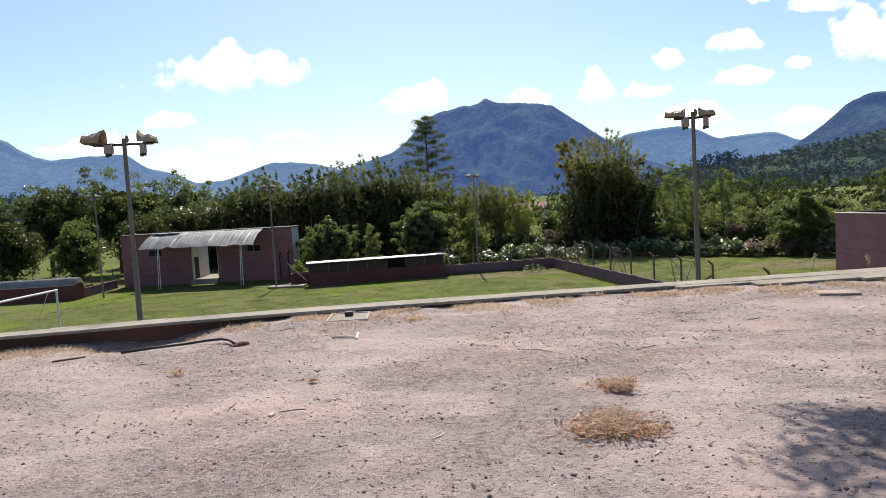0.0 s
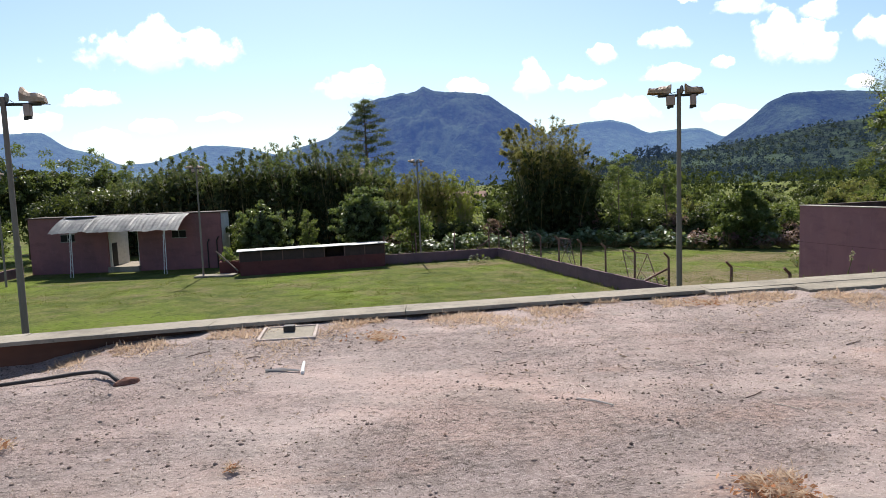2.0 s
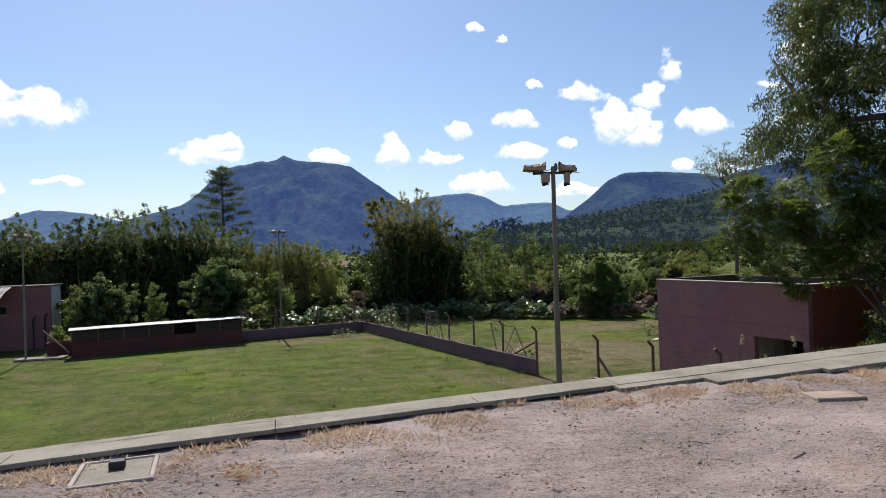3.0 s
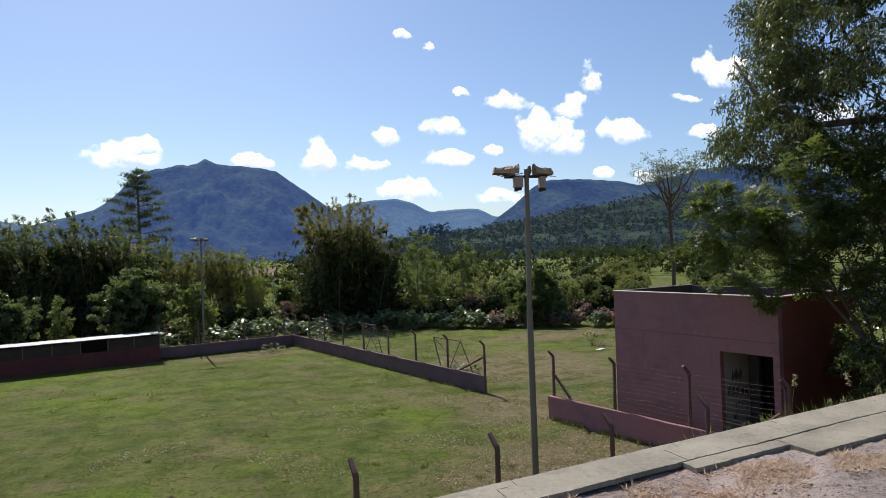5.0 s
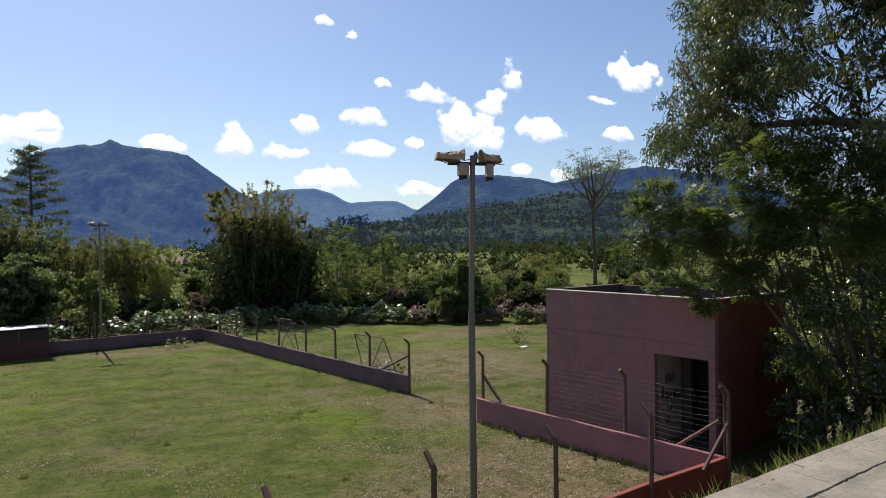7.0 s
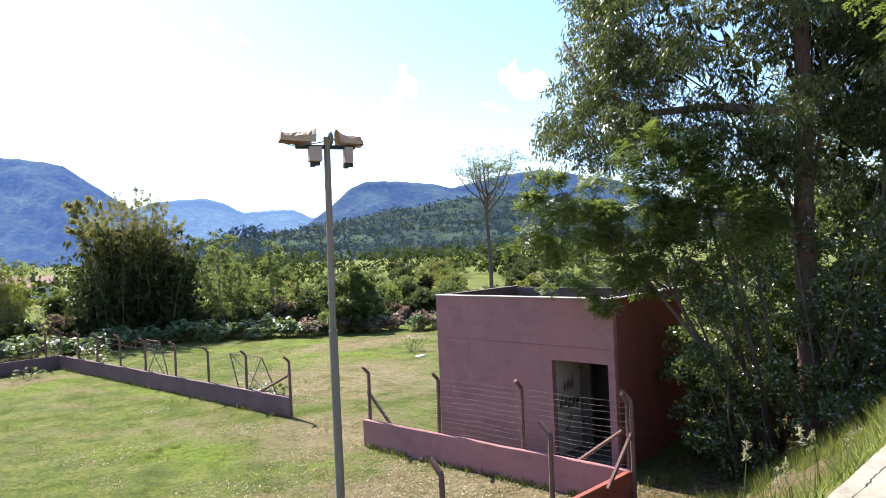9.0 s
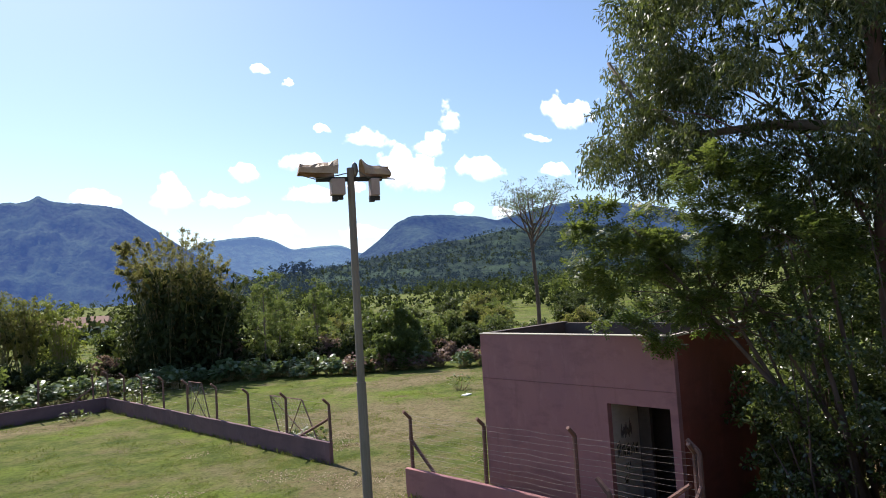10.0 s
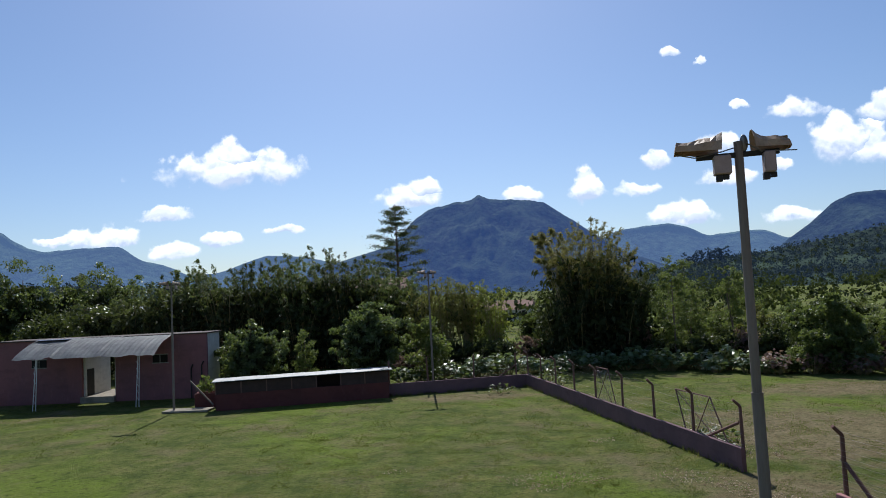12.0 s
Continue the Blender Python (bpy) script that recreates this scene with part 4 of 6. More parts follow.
# ---- buildings across the field ----
def build_changing_rooms():
    t = thing("changing_rooms", "long pink changing-room building with a curved sheet awning", "building", (-24.15, 40.4, 0), 180)
    L, dep, H, th, pdep = 16.2, 2.4, 4.75, 0.2, 3.6
    p0, p1 = 7.05, 9.65                                # passage through the middle
    part("front_wall", boxes((0, p0, -th, 0, -0.2, H)), PINK_OLD, t)
    part("front_wall", boxes((p1, L, -th, 0, -0.2, H)), PINK_OLD, t)
    part("lintel", boxes((p0, p1, -th, 0, 3.45, H)), PINK_OLD, t)
    part("side_wall", boxes((0, th, -dep, -th, -0.2, H)), WHITE, t, "pale end wall")
    part("side_wall", boxes((L - th, L, -dep, -th, -0.2, H)), PINK, t)
    part("back_wall", boxes((th, p0, -dep, -dep + th, -0.2, H)), PINK_OLD, t)
    part("back_wall", boxes((p1, L - th, -dep, -dep + th, -0.2, H)), PINK_OLD, t)
    part("passage_wall", boxes((p1 - 0.15, p1, -pdep, -th, 0, 3.45)), WHITE, t, "whitewashed passage wall")
    part("passage_wall", boxes((p0, p0 + 0.15, -pdep, -th, 0, 3.45)), WHITE, t, "whitewashed passage wall")
    part("passage_door", boxes((p1 - 0.19, p1 - 0.15, -1.3, -0.4, 0.25, 2.45), bevel=0.01), DARKMETAL, t)
    part("floor_slab", boxes((p0, p1, -pdep - 0.6, 0.3, -0.1, 0.45)), CONCRETE, t)
    part("roof", boxes((-0.12, L + 0.1, -dep - 0.15, 0.14, H, H + 0.09), bevel=0.01), DARKROOF, t)
    # curved awning made of three lapped sheets
    n, edges = 11, (2.6, 6.3, 9.7, 12.8)
    aw = None
    for k, (x0, x1) in enumerate(zip(edges, edges[1:])):
        bm = bmesh.new()
        rows = []
        for i in range(n):
            a = i / (n - 1)
            y, z = 0.05 + 3.1 * a ** 0.92, 4.80 - 0.75 * a - 0.50 * a ** 2.6 + 0.03 * k
            rows.append([bm.verts.new((x0 - 0.08 + (x1 - x0 + 0.16) * q / 20, y + 0.10 * a * noise.noise(Vector((x0 + q * 0.35, 2, k))), z + 0.018 * (q % 2) + 0.14 * a * noise.noise(Vector((x0 + q * 0.22, a * 2, k * 3))))) for q in range(21)])
        for p, q in zip(rows, rows[1:]):
            for i in range(20): bm.faces.new((p[i], p[i + 1], q[i + 1], q[i]))
        bmesh.ops.solidify(bm, geom=bm.faces[:], thickness=0.02)
        part("awning_sheet", bm, ROOFING, t, "grey weathered curved roof sheet")
    part("awning_patch", boxes((10.2, 12.7, 0.1, 0.9, 4.81, 4.84)), TARP, t, "blue repair sheet")
    for x in (3.7, 11.2):
        bm = bmesh.new()
        for dx in (-0.07, 0.07):
            tube(bm, [(x + dx * 1.6, 3.2, -0.1), (x + dx * 0.6, 2.9, 3.62)], 0.028, 6)
        for z in np.arange(0.4, 3.4, 0.5):
            tube(bm, [(x - 0.09, 3.12, z), (x + 0.09, 3.12, z + 0.3)], 0.012, 5)
        part("awning_post", bm, WHITEPAINT, t, "white lattice awning post")
    for x in (3.0, 12.4):
        wn = part("window", boxes((x, x + 1.15, 0.004, 0.03, 2.75, 3.32)), DARK, t)
        part("window_frame", boxes((x - 0.06, x + 1.21, 0.004, 0.05, 3.32, 3.38), (x - 0.06, x + 1.21, 0.004, 0.05, 2.69, 2.75), (x + 0.55, x + 0.6, 0.031, 0.05, 2.75, 3.32)), METAL, wn)
    part("wall_pipe", tube(bmesh.new(), [(1.2, 0.08, 0), (1.2, 0.08, 2.2), (1.0, 0.25, 2.5)], 0.05, 8), DARKMETAL, t)
    part("wall_pipe", tube(bmesh.new(), [(0.4, 0.08, 0), (0.4, 0.08, 2.4), (0.2, 0.2, 2.7)], 0.05, 8), DARKMETAL, t)


def build_dugout(at, rz, ln, h):
    t = thing("dugout", "low brick-red dugout with a thin sheet roof", "dugout", at, rz)
    part("back_wall", boxes((0, ln, 0, 0.15, -0.1, h * 0.55), bevel=0.01), RED_OLD, t)
    n = 7
    for k in range(n):
        x0, x1 = ln * k / n, ln * (k + 1) / n
        if k != 4:
            # brown panels, darkened in colour for the shade below the roof
            part("upper_panel", boxes((x0 + 0.03, x1 - 0.03, 0.05, 0.10, h * 0.55, h - 0.14)), SHADE_BOARDS, t)
        part("stud", boxes((x0 - 0.04, x0 + 0.04, 0.02, 0.12, h * 0.55, h - 0.1)), POST, t)
    # dark panel added behind the open bay to stand for its shade
    part("back_board", boxes((0.15, ln - 0.15, 1.5, 1.58, -0.1, h - 0.05)), SHADE_BOARDS, t)
    part("side_wall", boxes((0, 0.15, 0.15, 1.6, -0.1, h - 0.1)), RED_OLD, t)
    part("side_wall", boxes((ln - 0.15, ln, 0.15, 1.6, -0.1, h - 0.1)), RED_OLD, t)
    for k in range(8):
        x0 = -0.2 + (ln + 0.4) * k / 8
        bm = box(bmesh.new(), x0, x0 + (ln + 0.4) / 8 + 0.06, -0.25, 1.7, -0.02, 0.02, m=pose(0, 0, h - 0.02 + 0.012 * (k % 2), 0.3, 0, 0))
        part("roof_sheet", bm, ROOFING, t, "thin weathered roof sheet")


def build_barrel_shelter():
    """The rounded shelter at the far side line."""
    t = thing("dugout", "low rounded dugout shelter with a pale roof edge", "dugout", (-50.5, 32.0, 0), 6)
    bm = bmesh.new()
    rows = []
    for x in (0.0, 10.6):
        rows.append([bm.verts.new((x, -0.7 + 1.5 * q / 8, 0.9 + 0.95 * math.sin(math.pi * min(1.0, 0.12 + q / 9)))) for q in range(9)])
    for i in range(8): bm.faces.new((rows[0][i], rows[1][i], rows[1][i + 1], rows[0][i + 1]))
    bmesh.ops.solidify(bm, geom=bm.faces[:], thickness=0.05)
    part("roof", bm, ROOFING, t)
    part("front_wall", boxes((0.1, 10.5, -0.68, -0.55, -0.1, 1.2)), RED_OLD, t)
    part("end_wall", boxes((10.35, 10.5, -0.55, 0.75, -0.1, 1.35)), RED_OLD, t)


SHADE_BOARDS = m_plain("shaded_brown_boards", (0.085, 0.05, 0.045), (0.05, 0.033, 0.03), 3, 0.8)
RED_OLD = m_wall("dull_brick_plaster", (0.15, 0.05, 0.045), (0.105, 0.042, 0.04))
WHITEPAINT = m_plain("white_paint", (0.78, 0.78, 0.76), (0.6, 0.6, 0.58), 4, 0.5)
build_changing_rooms()
build_dugout((-20.9, 33.9, 0), 14.0, 11.2, 1.9)
build_barrel_shelter()

# planter, paving and plank between dugout and changing rooms
pl = thing("planter", "red rendered planter box with a young plant", "planter", (-22.9, 35.3, 0), 14)
part("box_wall", boxes((0, 1.9, 0, 0.12, -0.1, 0.95), (0, 1.9, 1.1, 1.22, -0.1, 0.95), (0, 0.12, 0.12, 1.1, -0.1, 0.95), (1.78, 1.9, 0.12, 1.1, -0.1, 0.95), bevel=0.01), RED_OLD, pl)
part("soil", boxes((0.12, 1.78, 0.12, 1.1, 0, 0.8)), DIRT, pl)
rp = np.random.default_rng(5)
part("plant", leaf_mesh("plant", crown_points(rp, 260, (0.8, 0.6, 1.5), (0.6, 0.5, 0.5), 20, 0.3)[0], 0.3, 0.4, rp, 0.2), L_LIGHT, pl)
single("paving_slab", boxes((-24.4, -21.4, 33.7, 34.9, 0.02, 0.14), bevel=0.015), CONCRETE, "pale concrete slab on the grass", "slab")
single("plank", tube(bmesh.new(), [(-22.9, 34.7, 1.9), (-21.1, 34.0, 0.4)], 0.06, 5), BARK_PALE, "weathered plank leaning by the dugout", "plank")

# goal
g = thing("goal", "white tubular football goal", "goal", (-31.6, 17.84, 0), -90)
part("post", rod((0, 0, -0.1), (0, 0, 2.44), 0.06), WHITEPAINT, g)
part("post", rod((7.32, 0, -0.1), (7.32, 0, 2.44), 0.06), WHITEPAINT, g)
part("crossbar", rod((-0.06, 0, 2.44), (7.38, 0, 2.44), 0.06), WHITEPAINT, g)
part("net_bar", tube(bmesh.new(), [(0, 0, 2.40), (0, -0.5, 2.40), (0, -1.6, 0)], 0.02, 6), WHITEPAINT, g)
part("net_bar", tube(bmesh.new(), [(7.32, 0, 2.40), (7.32, -0.5, 2.40), (7.32, -1.6, 0)], 0.02, 6), WHITEPAINT, g)


def far_house(at, rz, w, d, h, wall, label):
    t = thing("house", label, "house", at, rz)
    part("wall", boxes((-w / 2, w / 2, -d / 2, d / 2, -0.5, h)), wall, t)
    bm = bmesh.new()
    vs = [bm.verts.new(p) for p in ((-w / 2 - 0.5, -d / 2 - 0.5, h), (w / 2 + 0.5, -d / 2 - 0.5, h), (w / 2 + 0.5, d / 2 + 0.5, h), (-w / 2 - 0.5, d / 2 + 0.5, h), (-w / 2 - 0.5, 0, h + d * 0.28), (w / 2 + 0.5, 0, h + d * 0.28))]
    for f in ((0, 1, 5, 4), (2, 3, 4, 5), (1, 2, 5), (3, 0, 4), (3, 2, 1, 0)): bm.faces.new([vs[i] for i in f])
    part("roof", bm, TILE if wall is not PINK else ROOFING, t)
    for x in (-w * 0.3, 0.0, w * 0.3):
        part("window", boxes((x - 0.6, x + 0.6, -d / 2 - 0.03, -d / 2 + 0.02, 0.9, 2.1)), DARK, t)


far_house((-0.3, 136, 0), 8, 8, 7, 2.8, WHITE, "small white house with a tiled roof beyond the trees")
far_house((4.6, 152, 0), -12, 7, 7, 2.6, WHITE, "low pale house with a tiled roof beyond the trees")
far_house((-47, 92, 0), 4, 20, 9, 5.0, PINK, "long shed with a pale sheet roof behind the trees")
far_house((-22, 112, 1.0), 10, 9, 8, 7.0, WHITE, "white house half hidden behind bamboo")


# ---- trees ----
def tree(name, label, at, h, radii, seed, leaf_mat, bark=None, trunk_r=0.15, leaves=6000, leaf=0.2, aspect=0.45, clumps=60, clump_r=0.8, base=0.35, droop=0.3, lean=(0, 0), limbs=7, flat=0.7, group="", hollow=0.35, stems=1, heart=0):
    rng = np.random.default_rng(seed)
    t = thing(name, label, "tree" if "tree" in name else "shrub", at, 0, group)
    top = Vector((lean[0], lean[1], h * 0.86))
    bm = bmesh.new()
    trunk = [Vector((0, 0, -0.6)), Vector((lean[0] * 0.2 + rng.normal() * 0.04, lean[1] * 0.2, h * 0.3)), Vector((lean[0] * 0.55 + rng.normal() * 0.1, lean[1] * 0.55, h * 0.6)), top]
    c = Vector((lean[0] * 0.8, lean[1] * 0.8, h * (base + 1) / 2))
    pts, cc = crown_points(rng, leaves, c, radii, clumps, clump_r, flat=flat, hollow=hollow)
    tube(bm, trunk, [trunk_r * 1.2, trunk_r * 0.85, trunk_r * 0.55, trunk_r * 0.15], 9)
    for k in range(stems - 1):
        a = rng.uniform(0, 6.28)
        tg = Vector(cc[rng.integers(0, len(cc))])
        o = Vector((math.cos(a) * 0.5, math.sin(a) * 0.5, -0.6))
        tube(bm, [o, o.lerp(tg, 0.45) + Vector((0, 0, 0.2)), tg], [trunk_r * 0.6, trunk_r * 0.4, trunk_r * 0.1], 7)
    part("trunk", bm, bark or BARK, t, smooth=True)
    for k in range(limbs):
        s = 0.28 + 0.6 * k / limbs
        o = trunk[0].lerp(trunk[1], s / 0.35) if s < 0.35 else trunk[1].lerp(trunk[2], (s - 0.35) / 0.325) if s < 0.675 else trunk[2].lerp(trunk[3], (s - 0.675) / 0.325)
        tgt = Vector(cc[rng.integers(0, len(cc))])
        dv = tgt - o
        r = trunk_r * 0.42 * (1 - 0.5 * s)
        q1 = o + dv * 0.35 + Vector((rng.normal(), rng.normal(), abs(rng.normal()) + 0.6)) * 0.07 * dv.length
        q2 = o + dv * 0.7 + Vector((rng.normal(), rng.normal(), rng.normal() + 0.8)) * 0.06 * dv.length
        bm = tube(bmesh.new(), [o, q1, q2, tgt], [r, r * 0.75, r * 0.5, r * 0.15], 6)
        for _ in range(3):
            tg2 = Vector(cc[rng.integers(0, len(cc))])
            if (tg2 - q2).length < 3.5: tube(bm, [q2, q2.lerp(tg2, 0.5) + Vector((0, 0, 0.1)), tg2], [r * 0.4, r * 0.25, r * 0.08], 5)
        part("limb", bm, bark or BARK, t, smooth=True)
    part("crown", leaf_mesh("crown", pts, leaf, aspect, rng, droop), leaf_mat, t)
    if heart:
        q = blob_points(rng, heart, c, [v * 0.62 for v in radii], 0.0)
        part("inner_foliage", leaf_mesh("inner_foliage", q, leaf * 2.6, 0.5, rng, 0.3), L_INNER_SHADE, t, "dense inner leaves coloured dark for the shade inside")
    return t


def bamboo(at, h, r, seed, leaf_mat, culms=60, sprays=13, per=22, leaf=0.27, label="tall dense bamboo clump with arching tips", low=0.25, foot=0.35, flare=1.0, bare=0.0, core=900):
    """A fan of arching canes that carry drooping sprays of narrow leaves round a dense heart; bare clears the lower canes to the west."""
    rng = np.random.default_rng(seed)
    t = thing("bamboo", label, "bamboo", at)
    bm, pts, dirs = bmesh.new(), [], []
    for k in range(culms):
        a, q = rng.uniform(0, 2 * math.pi), math.sqrt(rng.random())
        d = np.array([math.cos(a), math.sin(a), 0.0])
        hh = h * (1 - 0.42 * rng.random() ** 1.3) * (1.04 - 0.15 * q * q)
        out = r * flare * (0.08 + 0.72 * q) * rng.uniform(0.55, 1.15)
        bend = np.array([rng.normal(), rng.normal(), 0.0]) * 0.25
        at_s = lambda f: d * (q * r * foot) + (d * out + bend)[None] * (f ** 1.8)[:, None] + np.array([0, 0, 1.0])[None] * (hh * (f - 0.10 * f ** 5))[:, None]
        line = at_s(np.linspace(0, 1, 7))
        line[0, 2] = -0.2
        tube(bm, [Vector(v) for v in line], [0.05, 0.048, 0.045, 0.038, 0.028, 0.016, 0.005], 4, False)
        lo = low + (bare * max(0.0, -d[0]) * q if bare else 0.0)
        f = lo + (1 - lo) * rng.random(sprays) ** 0.8
        f[:2] = (1.0, 0.96)
        o = at_s(f)
        b = rng.uniform(0, 2 * math.pi, sprays)
        sd = np.column_stack([np.cos(b), np.sin(b), rng.uniform(-0.1, 0.5, sprays)]) + d * 0.5
        sd[:2] = d * 0.6 + np.array([0, 0, 0.9])
        ln = (0.30 + 0.95 * (1 - f) ** 0.6) * rng.uniform(0.6, 1.2, sprays)
        e = rng.random((sprays, per))
        q3 = o[:, None, :] + sd[:, None, :] * (ln[:, None] * e)[:, :, None] + np.array([0, 0, -0.42]) * (ln[:, None] * e * e)[:, :, None] + rng.normal(size=(sprays, per, 3)) * 0.075
        pts.append(q3.reshape(-1, 3)); dirs.append(np.repeat(sd * 0.8 + np.array([0, 0, -0.75]), per, axis=0))
    tagged(part("cane_mass", bm, CULM, t, "slender yellowish canes"), kind="stuff")
    heart = rng.normal(size=(core, 3)) * np.array([r * 0.42, r * 0.42, 0]) + np.column_stack([np.zeros(core), np.zeros(core), rng.uniform(0.02, 0.66, core) * h])
    part("foliage", leaf_mesh("foliage", np.concatenate(pts), leaf, 0.25, rng, 0.1, dirs=np.concatenate(dirs), spread=0.4), leaf_mat, t)
    part("inner_foliage", leaf_mesh("inner_foliage", heart, 0.75, 0.4, rng, 0.5), L_INNER_SHADE, t, "dense inner leaves coloured dark for the shade inside")
    return t


bamboo((5.9, 52.6, 0), 14.2, 4.4, 11, L_CLUMP, 120, 15, 27, 0.21, low=0.40, foot=0.50, flare=0.85, bare=0.7, core=2600)
# two dark fills added for the black shade low in the clump
bamboo((8.2, 52.0, 0), 10.6, 3.2, 12, L_DARK, 80, 16, 20, 0.27, "dark bamboo fill for the shade beside the tall clump", low=0.03, foot=0.7, core=4200)
bamboo((5.0, 52.2, 0), 7.4, 3.0, 13, L_DARK, 70, 16, 20, 0.27, "dark bamboo fill for the shade at the foot of the tall clump", low=0.0, foot=0.9, flare=0.6, core=4200)
rngT = random.Random(8)
# heights of the long row of clumps from west to east
for k, (x, hh) in enumerate(((-38.5, 9.6), (-36.0, 11.2), (-33.5, 11.6), (-31.3, 12.6), (-29.0, 11.9), (-26.6, 12.4), (-24.2, 12.6), (-21.8, 12.2), (-19.6, 13.2), (-17.3, 13.0), (-15.0, 11.4), (-12.8, 10.4))):
    bamboo((x, 58 + rngT.uniform(-1.6, 1.6), 0), hh, 2.9, 20 + k, (L_BAMBOO, L_DARK, L_BAMBOO, L_MID)[k % 4], 46, 13, 20, 0.28, low=0.14, core=1500)
for k in range(7):
    bamboo((-37 + 4.0 * k, 63 + rngT.uniform(-1, 1), 0), rngT.uniform(10.0, 11.8), 3.4, 60 + k, L_DARK, 30, 11, 11, 0.38, low=0.1, core=1300)
for k, (x, y, hh, r, mt) in enumerate(((-9.6, 56, 8.6, 2.0, 0), (-7.2, 55.4, 9.1, 1.9, 0), (-5.2, 56, 8.7, 1.7, 0), (-2.5, 55, 8.4, 1.7, 1))):
    bamboo((x, y, 0), hh, r, 40 + k, L_YELLOW if mt else L_OLIVE, 44, 12, 12, 0.27, "yellow-green slender bamboo clump" if mt else "thin olive-brown bamboo clump with bare canes", low=0.10 if mt else 0.42, core=20 if mt else 90)


def pine(at, h, seed):
    rng = np.random.default_rng(seed)
    t = thing("pine_tree", "tall dark pine with open layered branches", "tree", at)
    part("trunk", tube(bmesh.new(), [(0, 0, -0.5), (0.1, 0, h * 0.5), (0, 0.1, h)], [0.32, 0.22, 0.04], 9), BARK, t)
    pts = []
    for k in range(46):
        z = h * (0.30 + 0.68 * k / 46)
        a, ln = k * 2.4 + rng.normal() * 0.3, (1 - (z / h - 0.3) / 0.75) * 5.6 * rng.uniform(0.5, 1.1) + 0.9
        d = Vector((math.cos(a), math.sin(a), 0.18))
        o = Vector((0, 0, z))
        part("limb", tube(bmesh.new(), [o, o + d * ln * 0.6, o + d * ln + Vector((0, 0, 0.25))], [0.06, 0.04, 0.015], 5), BARK, t)
        for _ in range(5):
            c = o + d * ln * rng.uniform(0.35, 1.08)
            pts.append(np.array(c) + rng.normal(size=(70, 3)) * np.array([0.42, 0.42, 0.16]))
    part("needles", leaf_mesh("needles", np.concatenate(pts), 0.34, 0.22, rng, -0.3), L_DARK, t)


pine((-15.6, 88, 0), 20.3, 51)
tree("shrub_tree", "green shrub with yellowing leaves by the far wall", (-7.9, 43, 0), 4.9, (1.6, 1.6, 2.0), 61, L_LIGHT, BARK, 0.08, 5000, 0.26, 0.5, 40, 0.6, 0.1, stems=3)
tree("shrub_tree", "tall green shrub beside the changing rooms", (-22.3, 42.5, 0), 4.6, (1.5, 1.5, 1.9), 62, L_MID, BARK, 0.08, 6000, 0.24, 0.45, 40, 0.6, 0.1, stems=3)
tree("young_tree", "slender light green young tree", (12.6, 49, 0), 9.3, (1.9, 1.8, 3.7), 54, L_LIGHT, BARK_PALE, 0.09, 7600, 0.19, 0.4, 110, 0.42, 0.14, hollow=0.15)
tree("young_tree", "slender light green young tree with a narrow crown", (17.2, 48.5, 0), 8.5, (1.2, 1.2, 3.2), 55, L_LIGHT, BARK_PALE, 0.09, 4600, 0.19, 0.4, 80, 0.36, 0.22, hollow=0.1)
tree("young_tree", "slender light green young tree", (14.9, 52.5, 0), 7.6, (1.9, 1.8, 2.8), 63, L_LIGHT, BARK_PALE, 0.09, 6000, 0.2, 0.4, 90, 0.42, 0.12, hollow=0.15)


def fans(name, tips, dirs, length, pairs, rng, wide=0.17, leaf=0.085):
    """Feather-like leaves: rows of small leaflets on both sides of drooping stalks."""
    k = len(tips)
    d = dirs / (np.linalg.norm(dirs, axis=1)[:, None] + 1e-9)
    s = np.cross(d, np.array([0, 0, 1.0]) + rng.normal(size=(k, 3)) * 0.35)
    s /= np.linalg.norm(s, axis=1)[:, None] + 1e-9
    ln = length * rng.uniform(0.6, 1.25, k)[:, None]
    quads = []
    for j in range(pairs):
        f = (j + 0.5) / pairs
        for side in (-1, 1):
            c = tips + d * ln * (f - 0.5) + np.array([0, 0, -0.10]) * ln * f * f
            a = d * 0.55 + s * side + rng.normal(size=(k, 3)) * 0.16
            a /= np.linalg.norm(a, axis=1)[:, None]
            w_ = wide * (1 - 0.55 * abs(f - 0.4)) * ln / length
            b = d * leaf * 0.30
            quads.append(np.stack([c, c + a * w_ * 0.5 + b, c + a * w_, c + a * w_ * 0.5 - b], axis=1))
    v = np.stack(quads, axis=1).reshape(-1, 3)
    return mesh_np(name, v, np.arange(len(v)).reshape(-1, 4))


def rosettes(name, tips, per, leaf, aspect, rng, droop=0.0, spread=0.06):
    """Tufts of leaves round twig ends."""
    c = np.repeat(tips, per, axis=0)
    d = rng.normal(size=c.shape)
    d /= np.linalg.norm(d, axis=1)[:, None]
    return leaf_mesh(name, c + d * (leaf * 0.5 + spread * rng.random(len(c))[:, None]), leaf, aspect, rng, droop, dirs=d, spread=0.25)


def lobes_of(rng, lobes, density, hollow=0.45, flat=0.7):
    """Twig ends and their outward directions in a set of leafy lobes (x, y, z, radius)."""
    pts, out = [], []
    for x, y, z, r in lobes:
        sub = blob_points(rng, max(4, int(8 * r * r)), (x, y, z), (r * 1.12, r * 1.12, r * 1.12 * flat), 0.4)
        for c in sub:
            n = max(3, int(density * r ** 0.6))
            q = blob_points(rng, n, c, (0.48 * r ** 0.5, 0.48 * r ** 0.5, 0.36 * r ** 0.5), hollow)
            pts.append(q); out.append(q - c + (c - np.array([x, y, z])) * 0.6)
    return np.concatenate(pts), np.concatenate(out)


